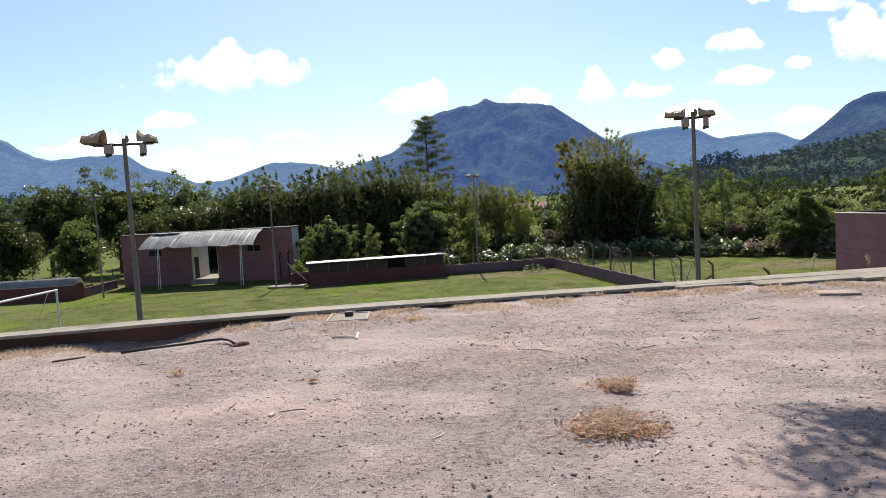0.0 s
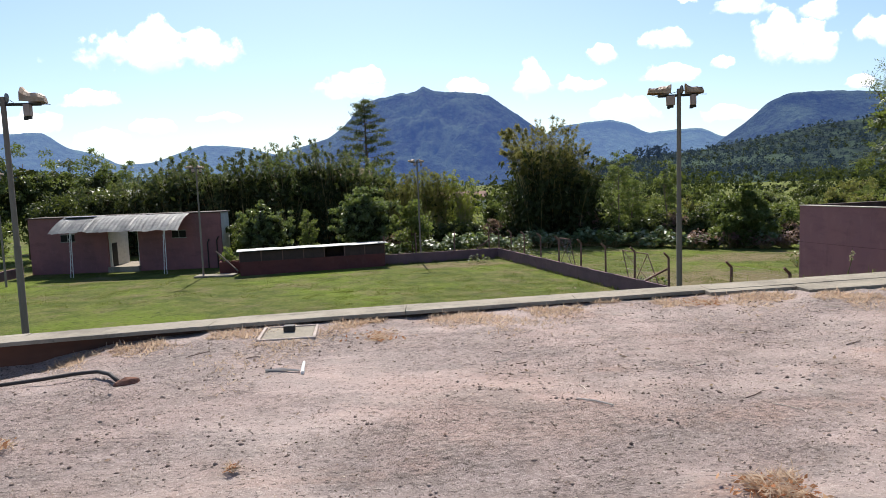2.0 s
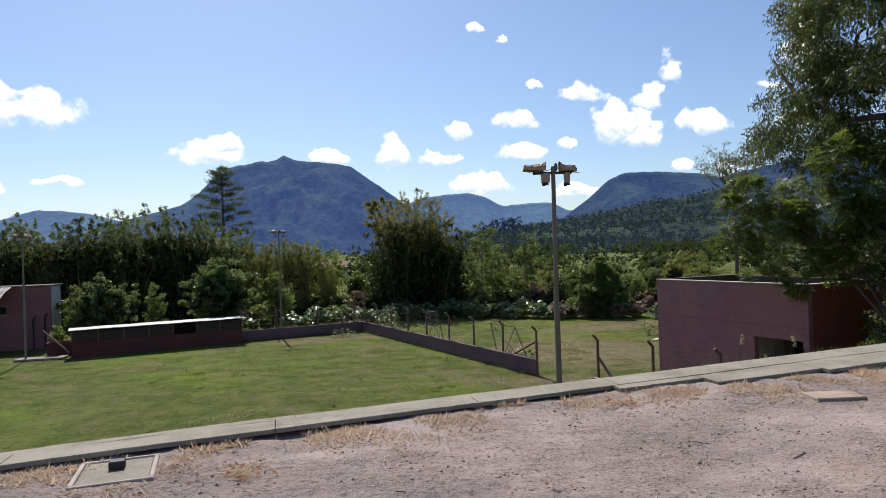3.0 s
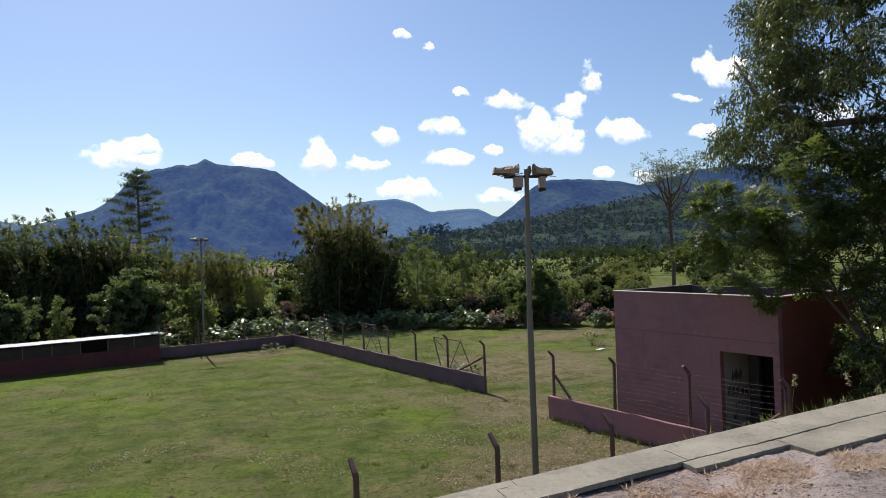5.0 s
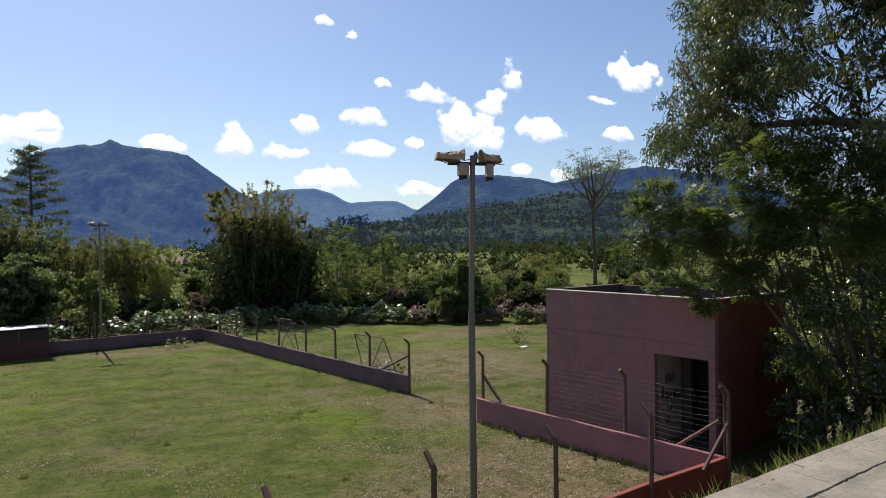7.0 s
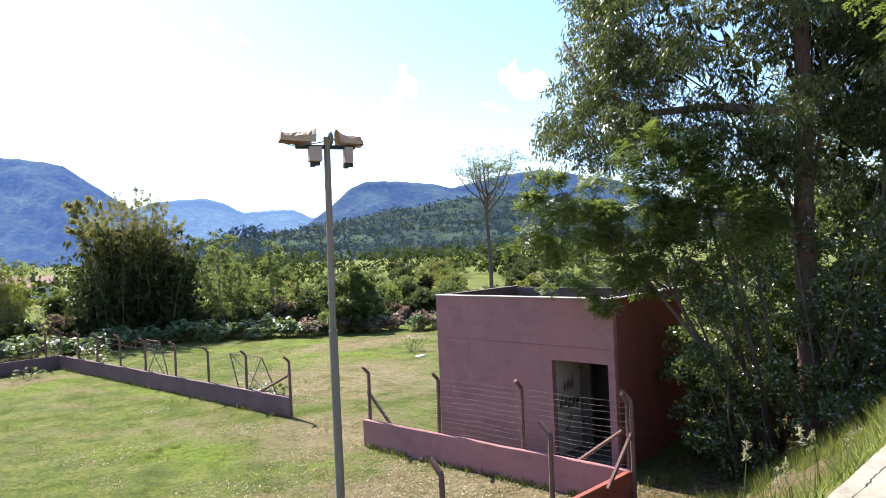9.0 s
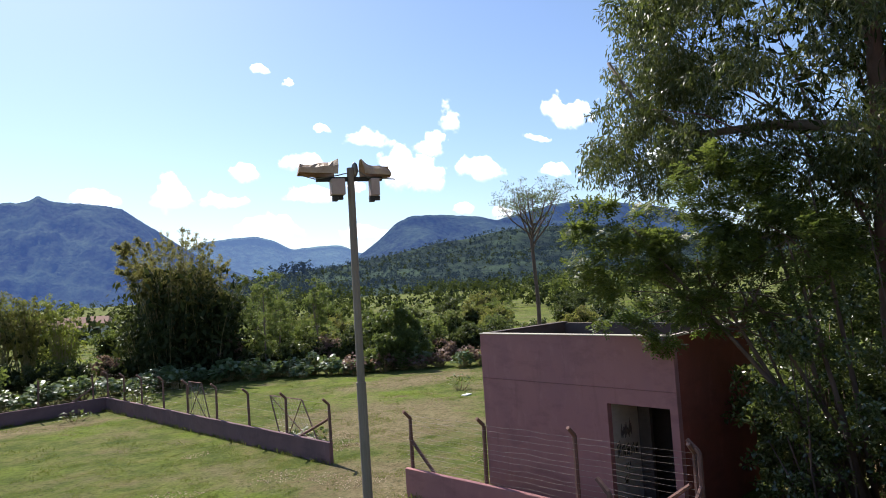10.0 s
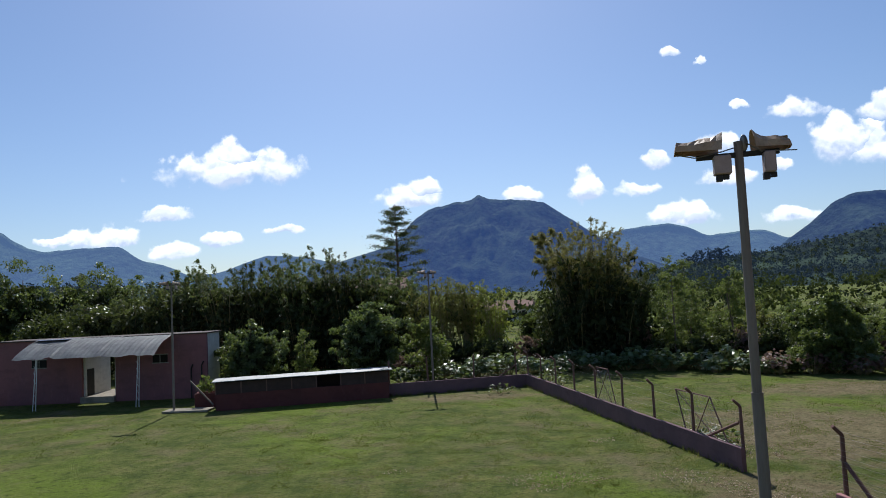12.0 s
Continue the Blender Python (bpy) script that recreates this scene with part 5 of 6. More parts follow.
def limb(t, pts, r0, r1, bark, name="limb"):
    n = len(pts) - 1
    part(name, tube(bmesh.new(), pts, [r0 + (r1 - r0) * i / n for i in range(n + 1)], 8), bark, t, smooth=True)


def build_acacia():
    """The feathery tree whose stems fan out over the hut."""
    rng = np.random.default_rng(59)
    o = Vector((13.0, -0.2, 0.5))
    t = thing("acacia_tree", "spreading feathery-leaved tree leaning over the pink hut", "tree", o)
    lobes = [(8.0, 4.0, 7.4, 0.75), (8.4, 3.6, 8.1, 0.6), (11.6, 0.4, 5.2, 0.9), (8.5, 3.6, 7.2, 0.75), (9.1, 3.0, 7.8, 0.9), (8.9, 3.2, 6.2, 0.75), (10.1, 1.9, 6.9, 1.15), (10.8, 1.0, 6.0, 1.05), (10.1, 1.9, 5.5, 0.7), (8.8, 3.3, 5.2, 0.5),
             (9.7, 2.3, 8.3, 0.95), (11.4, 0.3, 7.2, 1.2), (11.7, -0.2, 8.6, 1.15), (10.6, 1.4, 8.8, 0.95), (8.2, 4.2, 6.6, 0.55), (9.5, 2.6, 4.95, 0.35), (12.2, 2.0, 8.0, 1.2), (9.4, 2.8, 6.9, 0.9), (8.8, 3.4, 6.8, 0.8), (9.6, 2.4, 6.1, 0.8), (11.0, 0.9, 7.9, 1.1)]
    lobes = [(x - o.x, y - o.y, z - o.z, r) for x, y, z, r in lobes]
    for k in range(5):
        a = Vector((rng.normal() * 0.25, rng.normal() * 0.25, -0.5))
        x, y, z, r = lobes[(6, 7, 11, 4, 12)[k]]
        e = Vector((x, y, z))
        m1 = a.lerp(e, 0.35) + Vector((0, 0, 0.5)); m2 = a.lerp(e, 0.7) + Vector((0, 0, 0.25))
        limb(t, [a, m1, m2, e], 0.085, 0.02, BARK, "stem")
        for x2, y2, z2, r2 in lobes:
            e2 = Vector((x2, y2, z2))
            if (e2 - m2).length < 2.6: limb(t, [m2, m2.lerp(e2, 0.5) + Vector((0, 0, 0.15)), e2], 0.03, 0.008, BARK)
    pts, out = lobes_of(rng, lobes, 38, 0.2, 0.8)
    out = out + rng.normal(size=out.shape) * 0.30
    out[:, 2] = out[:, 2] * 0.7 - 0.12
    part("crown", fans("crown", pts, out, 0.38, 6, rng, 0.13, 0.10), L_FEATHER, t)


def build_eucalyptus():
    """The tall tree with a straight reddish trunk, crooked limbs and hanging leaves."""
    rng = np.random.default_rng(58)
    o = Vector((13.85, -0.75, 0.8))
    t = thing("eucalyptus_tree", "tall eucalyptus with a reddish trunk and hanging leaves", "tree", o)
    part("trunk", tube(bmesh.new(), [(0, 0, -0.8), (0.0, 0.02, 2.5), (-0.05, -0.02, 6.2), (-0.12, -0.20, 9.5), (0.1, -0.1, 13), (0.3, 0.8, 20)], [0.36, 0.30, 0.26, 0.22, 0.15, 0.05], 12), BARK_RED, t, smooth=True)
    limb(t, [(-0.05, 0.0, 6.0), (-0.5, 1.0, 6.5), (-1.1, 2.2, 6.55), (-1.9, 3.5, 6.9)], 0.13, 0.05, BARK_PALE)
    limb(t, [(-0.1, -0.2, 9.0), (-1.0, 1.8, 9.5), (-1.9, 3.7, 9.6), (-2.6, 5.2, 10.8), (-3.0, 5.8, 12.2)], 0.16, 0.05, BARK_PALE)
    ce = blob_points(rng, 190, (-0.5, 0.9, 12.9), (4.7, 5.4, 6.3), 0.25)
    ce = np.concatenate([ce, blob_points(rng, 26, (-2.4, 4.9, 9.6), (1.6, 2.2, 1.5), 0.3), blob_points(rng, 26, (-1.6, 4.6, 12.6), (1.8, 2.2, 2.4), 0.3), blob_points(rng, 16, (1.6, -3.0, 9.0), (1.8, 2.0, 1.6), 0.3)])
    # the upper lobe is unseen, added to shade the crown below
    ce = np.concatenate([ce, blob_points(rng, 150, (0.6, 2.2, 17.2), (5.0, 5.0, 4.2), 0.1), blob_points(rng, 60, (2.2, -1.2, 12.0), (2.6, 2.8, 4.6), 0.1)])
    ce = ce[ce[:, 2] > 7.0]
    for k in range(26):
        z = 5.5 + 11.0 * k / 26
        c = Vector(ce[rng.integers(0, len(ce))])
        if c.z < z: c.z = z + 0.6
        a = Vector((-0.08, -0.1, z))
        limb(t, [a, a.lerp(c, 0.25) + Vector((rng.normal() * 0.2, rng.normal() * 0.2, -0.1)), a.lerp(c, 0.5) + Vector((rng.normal() * 0.2, rng.normal() * 0.2, 0.35)), a.lerp(c, 0.75) + Vector((rng.normal() * 0.15, rng.normal() * 0.15, 0.3)), c], 0.06 * (1 - k / 40), 0.010, BARK_RED)
    tips = []
    for c in ce:
        r = rng.uniform(0.55, 1.05)
        tips.append(blob_points(rng, int(62 * r), c, (r * 0.92, r * 0.92, r * 0.6), 0.3))
    tips = np.concatenate(tips)
    deep = np.concatenate([blob_points(rng, 2200, (2.3, -1.2, 12.2), (2.6, 2.8, 4.8), 0.0), blob_points(rng, 1500, (-0.2, 0.9, 13.2), (3.0, 3.4, 5.2), 0.0), blob_points(rng, 1200, (0.6, 2.2, 17.2), (4.4, 4.4, 3.6), 0.0)])
    part("inner_foliage", leaf_mesh("inner_foliage", deep, 0.42, 0.3, rng, 0.6), L_INNER_SHADE, t, "dense inner leaves coloured dark for the shade inside")
    part("crown", rosettes("crown", tips, 10, 0.165, 0.26, rng, 0.6, 0.13), L_EUC, t)


def glossy_shrub(label, at, lobes, seed, leaf=0.13, mat=None, density=32):
    rng = np.random.default_rng(seed)
    t = thing("shrub", label, "shrub", at, 0, "shrubs on the bank")
    for k in range(7):
        x, y, z, r = lobes[k % len(lobes)]
        a, e = Vector((rng.normal() * 0.3, rng.normal() * 0.3, -0.4)), Vector((x + rng.normal() * r * 0.5, y + rng.normal() * r * 0.5, z + 0.3 * r))
        limb(t, [a, a.lerp(e, 0.4) + Vector((rng.normal() * 0.1, rng.normal() * 0.1, 0.15)), e], 0.045, 0.01, BARK, "stem")
    pts, out = lobes_of(rng, lobes, density, 0.3, 1.0)
    part("foliage", rosettes("foliage", pts, 7, leaf, 0.46, rng, 0.05, 0.06), mat or L_GLINT, t)


build_eucalyptus()
build_acacia()
tree("shrub_tree", "leafy green many-stemmed shrub behind the dugout", (-20.5, 40.4, 0), 5.6, (2.6, 1.9, 2.5), 52, L_LUSH, BARK, 0.07, 11000, 0.25, 0.4, 170, 0.36, 0.06, hollow=0.12, stems=7, heart=900)
tree("shrub_tree", "slender feathery light green shrub by the dugout", (-16.7, 40.2, 0), 4.8, (0.9, 0.8, 1.9), 521, L_LIGHT, BARK, 0.05, 2600, 0.2, 0.35, 50, 0.3, 0.15, hollow=0.1, stems=3)
tree("shrub_tree", "broad green many-stemmed shrub beside the far wall", (-11.9, 41.6, 0), 6.5, (3.2, 2.2, 2.9), 53, L_LUSH, BARK, 0.08, 15000, 0.26, 0.45, 210, 0.38, 0.06, hollow=0.12, stems=8, heart=1200)
glossy_shrub("rounded green shrub at the field edge", (20.8, 40.0, 0), [(0, 0, 1.3, 1.5), (1.4, 0.2, 1.8, 1.2), (-1.4, 0, 1.7, 1.2), (0.3, 0, 3.2, 1.3), (1.4, 0.4, 3.3, 0.9), (-1.1, 0.3, 3.2, 1.0), (0.1, 0.1, 4.4, 0.8), (2.2, 0, 0.8, 0.8), (-2.1, 0, 0.8, 0.8)], 56, 0.22, L_MID, 52)
glossy_shrub("dark glossy-leaved shrub beside the hut's side wall", (11.9, 0.2, 0.1), [(-0.7, 0.5, 4.0, 0.8), (-0.3, 0.0, 4.9, 0.9), (-0.9, 0.7, 3.0, 0.55), (0.1, -0.3, 3.0, 0.8), (0.3, -0.4, 1.8, 0.8), (-0.2, 0.0, 0.8, 0.7), (0.2, 0.5, 1.9, 0.8), (0.5, 0.7, 3.0, 0.9), (-0.4, 0.8, 0.8, 0.6)], 60)
glossy_shrub("dark shrub between the hut and the tree trunks", (13.2, 1.7, 0.0), [(0, 0, 0.7, 1.0), (0.3, -0.3, 1.9, 1.0), (-0.3, 0.3, 2.9, 1.0), (0.4, 0.3, 3.9, 1.0), (-0.7, -0.2, 1.5, 0.7)], 76, 0.15, L_GLINT, 30)
glossy_shrub("dense dark glossy shrub below the eucalyptus", (13.0, -1.6, 0.8), [(0, 0, 0.8, 0.9), (0.6, -0.3, 2.0, 1.0), (-0.5, 0.3, 2.2, 0.8), (0.9, -0.8, 3.4, 0.9), (0.3, 0.5, 3.3, 0.8), (1.2, -1.0, 1.0, 1.0)], 64)
glossy_shrub("dark spreading shrub on the bank", (12.2, -3.2, 2.0), [(0, 0, 0.5, 0.8), (1.0, -0.3, 0.8, 0.9), (-0.7, 0.4, 0.3, 0.6), (1.7, -0.6, 1.7, 0.8)], 70, 0.12)
glossy_shrub("tall dark shrub among the tree trunks", (15.6, -2.6, 1.6), [(0, 0, 1.0, 1.1), (0.6, -0.5, 2.4, 1.1), (-0.5, 0.5, 2.8, 0.9), (0.3, 0.0, 4.0, 1.1), (1.4, -1.0, 3.6, 1.1)], 71, 0.14, L_GLINT, 36)
glossy_shrub("tall thin-stemmed shrub round the eucalyptus trunk", (13.3, -1.5, 0.9), [(-0.3, 0.4, 4.6, 0.8), (0.6, -0.6, 5.2, 0.9), (-0.6, 0.7, 6.2, 0.8), (0.8, -0.9, 6.8, 0.9), (1.6, -1.4, 4.4, 1.0), (0.2, 0.0, 3.6, 0.8)], 77, 0.13, L_GLINT, 24)
glossy_shrub("dark leafy shrub behind the eucalyptus", (15.6, 1.6, 0.1), [(0, 0, 1.0, 1.3), (0.9, -0.6, 2.6, 1.3), (-0.7, 0.5, 3.0, 1.2), (0.6, 0.4, 4.4, 1.3), (0.0, -0.3, 6.0, 1.3), (-0.6, 0.6, 7.6, 1.3)], 73, 0.17, L_GLINT, 24)
glossy_shrub("dark leafy shrub behind the eucalyptus", (18.4, 2.4, 0.1), [(0, 0, 1.0, 1.5), (0.9, -0.6, 2.8, 1.5), (-0.7, 0.5, 3.4, 1.4), (0.6, 0.4, 5.0, 1.5), (0.0, -0.3, 7.0, 1.5)], 78, 0.2, L_MID, 26)
glossy_shrub("dark leafy shrub behind the hut", (16.8, 5.6, 0.0), [(0, 0, 1.0, 1.5), (0.9, -0.6, 2.8, 1.5), (-0.9, 0.5, 2.6, 1.3), (0.2, 0.4, 4.4, 1.4)], 79, 0.2, L_DARK, 40)
glossy_shrub("dark leafy shrub on the bank top", (14.6, -3.6, 2.4), [(0, 0, 0.8, 1.0), (0.9, -0.5, 1.6, 1.0), (-0.6, 0.3, 1.9, 0.8), (0.3, 0.2, 2.9, 1.0), (1.5, 0.4, 2.8, 1.0)], 72, 0.14)
glossy_shrub("tall dark shrub deep in the thicket", (17.2, -0.8, 1.0), [(0, 0, 1.2, 1.4), (0.6, 0.6, 3.2, 1.4), (-0.6, -0.5, 3.4, 1.2), (0, 0, 5.4, 1.4), (0.5, 0.3, 7.4, 1.4)], 74, 0.18, L_GLINT, 30)
glossy_shrub("dark shrub at the edge of the thicket", (16.6, -4.6, 2.8), [(0, 0, 0.8, 1.1), (0.8, 0.4, 2.2, 1.2), (-0.5, 0.3, 2.8, 1.0), (0.2, 0.6, 4.4, 1.2)], 75, 0.16)
for k, (x, y, dx, dy, h, r) in enumerate(((13.1, 0.4, -0.9, 0.7, 7.5, 0.10), (12.6, 0.5, -1.4, 1.2, 6.5, 0.06), (14.9, -1.9, 0.3, -0.6, 9.0, 0.07), (15.6, -2.5, 0.5, 0.4, 8.5, 0.06), (14.4, 0.9, -0.4, 0.8, 8.0, 0.07))):
    t = thing("sapling", "thin leaning dark sapling among the bank trees", "tree", (x, y, float(land_z(x, y))), 0, "saplings on the bank")
    limb(t, [(0, 0, -0.4), (dx * 0.3, dy * 0.3, h * 0.4), (dx, dy, h)], r, r * 0.4, BARK, "trunk")
    rk = np.random.default_rng(1100 + k)
    tip = blob_points(rk, 130, (dx, dy, h), (0.9, 0.9, 0.9), 0.2)
    part("crown", rosettes("crown", tip, 8, 0.13, 0.35, rk, 0.2), L_GLINT if k % 2 else L_EUC, t)
tree("thicket_tree", "tall dark leafy tree on the bank", (20.5, -2.0, 2.4), 13, (4.2, 4.0, 5.4), 66, L_EUC, BARK, 0.2, 34000, 0.24, 0.35, 120, 1.0, 0.15, limbs=10, stems=3)
tree("thicket_tree", "dark leafy tree beside the bank path", (19.0, -6.0, 3.0), 10, (3.4, 3.0, 4.2), 67, L_DARK, BARK, 0.16, 26000, 0.22, 0.4, 100, 0.85, 0.12, limbs=10, stems=4)
tree("terrace_tree", "feathery-leaved tree spreading over the terrace", (4.6, -14.5, TOP), 6.6, (3.6, 1.5, 0.8), 68, L_FEATHER, BARK, 0.16, 20000, 0.12, 0.34, 60, 0.55, 0.66, 0.3, limbs=8, lean=(-7.0, 4.4), flat=0.5)


def build_overhang():
    """The feathery tree on the bank beyond the paving."""
    rng = np.random.default_rng(80)
    o = Vector((10.9, -4.6, float(land_z(10.9, -4.6))))
    t = thing("acacia_tree", "light green feathery-leaved tree on the bank", "tree", o)
    lobes = [(-3.6, 0.2, 6.5, 1.2), (-2.7, -0.1, 5.3, 1.0), (-2.4, 0.5, 7.4, 1.3), (-3.0, -0.4, 4.2, 0.7), (-1.2, 0.6, 6.4, 1.3), (0.2, 0.2, 7.6, 1.3), (0.8, -0.6, 6.2, 1.2)]
    lobes = [(x - 0.3, y - 2.3, z + 4.4 - o.z, r) for x, y, z, r in lobes]
    for k in range(4):
        x, y, z, r = lobes[(0, 2, 4, 6)[k]]
        a, e = Vector((rng.normal() * 0.1, rng.normal() * 0.1, -0.5)), Vector((x, y, z))
        limb(t, [a, Vector((x * 0.15, y * 0.15, z * 0.4)), a.lerp(e, 0.65) + Vector((0, 0, 0.4)), e], 0.11, 0.02, BARK, "stem")
    pts, out = lobes_of(rng, lobes, 36, 0.3, 0.8)
    out = out + rng.normal(size=out.shape) * 0.3
    out[:, 2] = out[:, 2] * 0.7 - 0.12
    part("crown", fans("crown", pts, out, 0.38, 6, rng, 0.13, 0.10), L_FEATHER, t)


build_overhang()


def umbrella_tree():
    rng = np.random.default_rng(57)
    t = thing("umbrella_tree", "thin tree with a sparse flat crown", "tree", (30, 33, 0))
    part("trunk", tube(bmesh.new(), [(0, 0, -0.5), (0.1, 0, 5), (-0.05, 0.1, 9.6), (0.2, 0, 11)], [0.19, 0.16, 0.13, 0.09], 9), BARK, t)
    pts = []
    for k in range(13):
        a = k * 2.39 + 0.4
        o = Vector((0.05, 0.05, 9.0 + 0.17 * k))
        rr = rng.uniform(1.0, 3.1)
        e = Vector((math.cos(a) * rr, math.sin(a) * rr, 12.7 + rng.uniform(-0.9, 1.6)))
        m1 = o.lerp(e, 0.5) + Vector((math.cos(a), math.sin(a), -0.2)) * 0.3
        bm = tube(bmesh.new(), [o, m1, e], [0.075, 0.05, 0.02], 6)
        for _ in range(8):
            s = m1.lerp(e, rng.uniform(0.0, 0.95))
            q = s + Vector((rng.normal() * 0.7, rng.normal() * 0.7, rng.uniform(0.2, 1.0)))
            tube(bm, [s, s.lerp(q, 0.5) + Vector((rng.normal(), rng.normal(), 0)) * 0.08, q], [0.022, 0.014, 0.006], 5)
            for _ in range(2):
                q2 = q + Vector((rng.normal(), rng.normal(), rng.normal() * 0.5)) * 0.35
                tube(bm, [s.lerp(q, 0.7), q2], [0.012, 0.005], 4)
                pts.append(np.array(q2) + rng.normal(size=(22, 3)) * np.array([0.24, 0.24, 0.10]))
        part("limb", bm, BARK, t)
    part("crown", leaf_mesh("crown", np.concatenate(pts), 0.17, 0.32, rng, 0.1), L_MID, t)


umbrella_tree()

# the darker trees west of the changing rooms and woods in the middle distance
rngW = random.Random(31)
WEST = [(-43, 50, 7.4), (-49.5, 56, 12.0), (-54, 55, 11.6), (-58, 56, 11.5), (-63, 52, 10.5), (-47, 44, 6.2), (-53, 43, 6.8), (-60, 45, 7.8), (-68, 58, 10.5), (-44, 62, 11.6), (-52, 68, 11.5), (-41, 55, 7.6)]
for k, (x, y, h) in enumerate(WEST):
    tree("wood_tree", "dark green broad tree west of the field", (x, y, 0), h, (h * 0.36, h * 0.34, h * 0.42), 300 + k, (L_DARK, L_MID, L_DARK, L_EUC)[k % 4], BARK, 0.18, 7000, 0.33, 0.42, 110, 0.75, 0.12, limbs=6, group="trees west of the field", heart=900)
MIDW = [(20, 58, 4.2), (25, 53, 4.0), (33, 60, 5.0), (38, 50, 4.0), (42, 66, 5.0), (28, 74, 5.5), (18, 70, 6), (10, 66, 6.0), (52, 72, 5.5), (60, 62, 5.0), (-4, 72, 5), (2, 68, 4.5), (33, 43, 3.6), (37, 36, 3.8), (44, 40, 4.4), (27, 46, 3.6), (35, 28, 4.2), (41, 30, 5.5), (24, 62, 4.0), (48, 50, 4.0), (14, 58, 4.4), (17.5, 61, 4.0), (20.5, 55, 3.4), (22, 66, 4.4), (26, 58, 3.6), (29.5, 52, 3.2), (30, 65, 4.4), (36, 56, 3.6), (40, 58, 4.2), (35, 70, 4.6), (45, 60, 4.4), (-11, 66, 5.5), (13, 54.5, 3.6), (19, 50.5, 2.8)]
for k, (x, y, h) in enumerate(MIDW):
    tree("bush_tree", "leafy green bush in the scrub beyond the field" if k % 2 else "light green scrub tree beyond the field", (x, y, 0), h, (h * 0.48, h * 0.45, h * 0.40), 400 + k, (L_LIGHT, L_MID, L_BAMBOO, L_OLIVE, L_DARK)[k % 5], BARK, 0.1, 4000, 0.28, 0.42, 80, 0.42 + h * 0.03, 0.08, limbs=4, group="scrub beyond the field", stems=3, heart=300)


# ---- low plants ----
def along(line, s):
    """A point on a bent line by its share of the length."""
    seg = [math.dist(a, b) for a, b in zip(line, line[1:])]
    d = s * sum(seg)
    for (a, b), l in zip(zip(line, line[1:]), seg):
        if d <= l: return a[0] + (b[0] - a[0]) * d / l, a[1] + (b[1] - a[1]) * d / l
        d -= l
    return line[-1]


HEDGE = [(-10, 44.5), (-3, 46.5), (8, 47.0), (13, 44.0), (17, 41.0), (22, 38.0), (27, 35.8), (34, 33.0)]


def broad_plant(at, seed, h, mat, leaf, n, label):
    rng = np.random.default_rng(seed)
    t = thing("leafy_plant", label, "plant", at, 0, "leafy plants along the field edge")
    bm, pts, dirs = bmesh.new(), [], []
    for k in range(n):
        a, q = rng.uniform(0, 6.28), math.sqrt(rng.random())
        e = Vector((math.cos(a) * q * 0.95, math.sin(a) * q * 0.95, h * rng.uniform(0.35, 1.0) * (1.1 - 0.4 * q)))
        if k % 4 == 0: tube(bm, [(math.cos(a) * 0.15, math.sin(a) * 0.15, -0.1), e], [0.018, 0.008], 4, False)
        pts.append(e); dirs.append((math.cos(a), math.sin(a), -0.15))
    tagged(part("stem_mass", bm, CULM, t), kind="stuff")
    part("leaves", leaf_mesh("leaves", np.array(pts), leaf, 0.75, rng, 0.02, flat=0.75, dirs=np.array(dirs), spread=0.3), mat, t)


for k in range(58):
    s = (k + 0.5) / 58
    x, y = along(HEDGE, s)
    red = s > 0.60 and k % 3 != 0
    broad_plant((x + rngW.uniform(-0.4, 0.4), y + rngW.uniform(-1.4, 0.9), 0), 600 + k, rngW.uniform(1.0, 1.9), L_RED if red else L_BROAD, 0.30 if red else 0.42, 150, "reddish dry leafy plant at the field edge" if red else "broad-leaved green plant at the field edge")
for k in range(30):
    s = (k + 0.5) / 30
    x, y = along(HEDGE, s)
    h = rngW.uniform(1.8, 3.4)
    tree("undergrowth_shrub", "dark tangled shrub behind the leafy plants", (x + rngW.uniform(-0.6, 0.6), y + rngW.uniform(4.6, 7.0), 0), h, (1.5, 1.4, h * 0.45), 700 + k, (L_DARK, L_DARK, L_EUC)[k % 3] if k % 6 else L_RED, BARK, 0.05, 2000, 0.26, 0.45, 50, 0.38, 0.02, limbs=3, group="undergrowth beyond the field", heart=260)

# plants by the fence
for k, (x, y, h, n) in enumerate(((1.0, 36.6, 1.9, 260), (5.75, 19.2, 0.9, 220), (18.2, 26.5, 1.1, 60), (-2.5, 36.3, 0.7, 60))):
    broad_plant((x, y, 0), 800 + k, h, L_MID, 0.2, n, "small leafy weed in the grass")


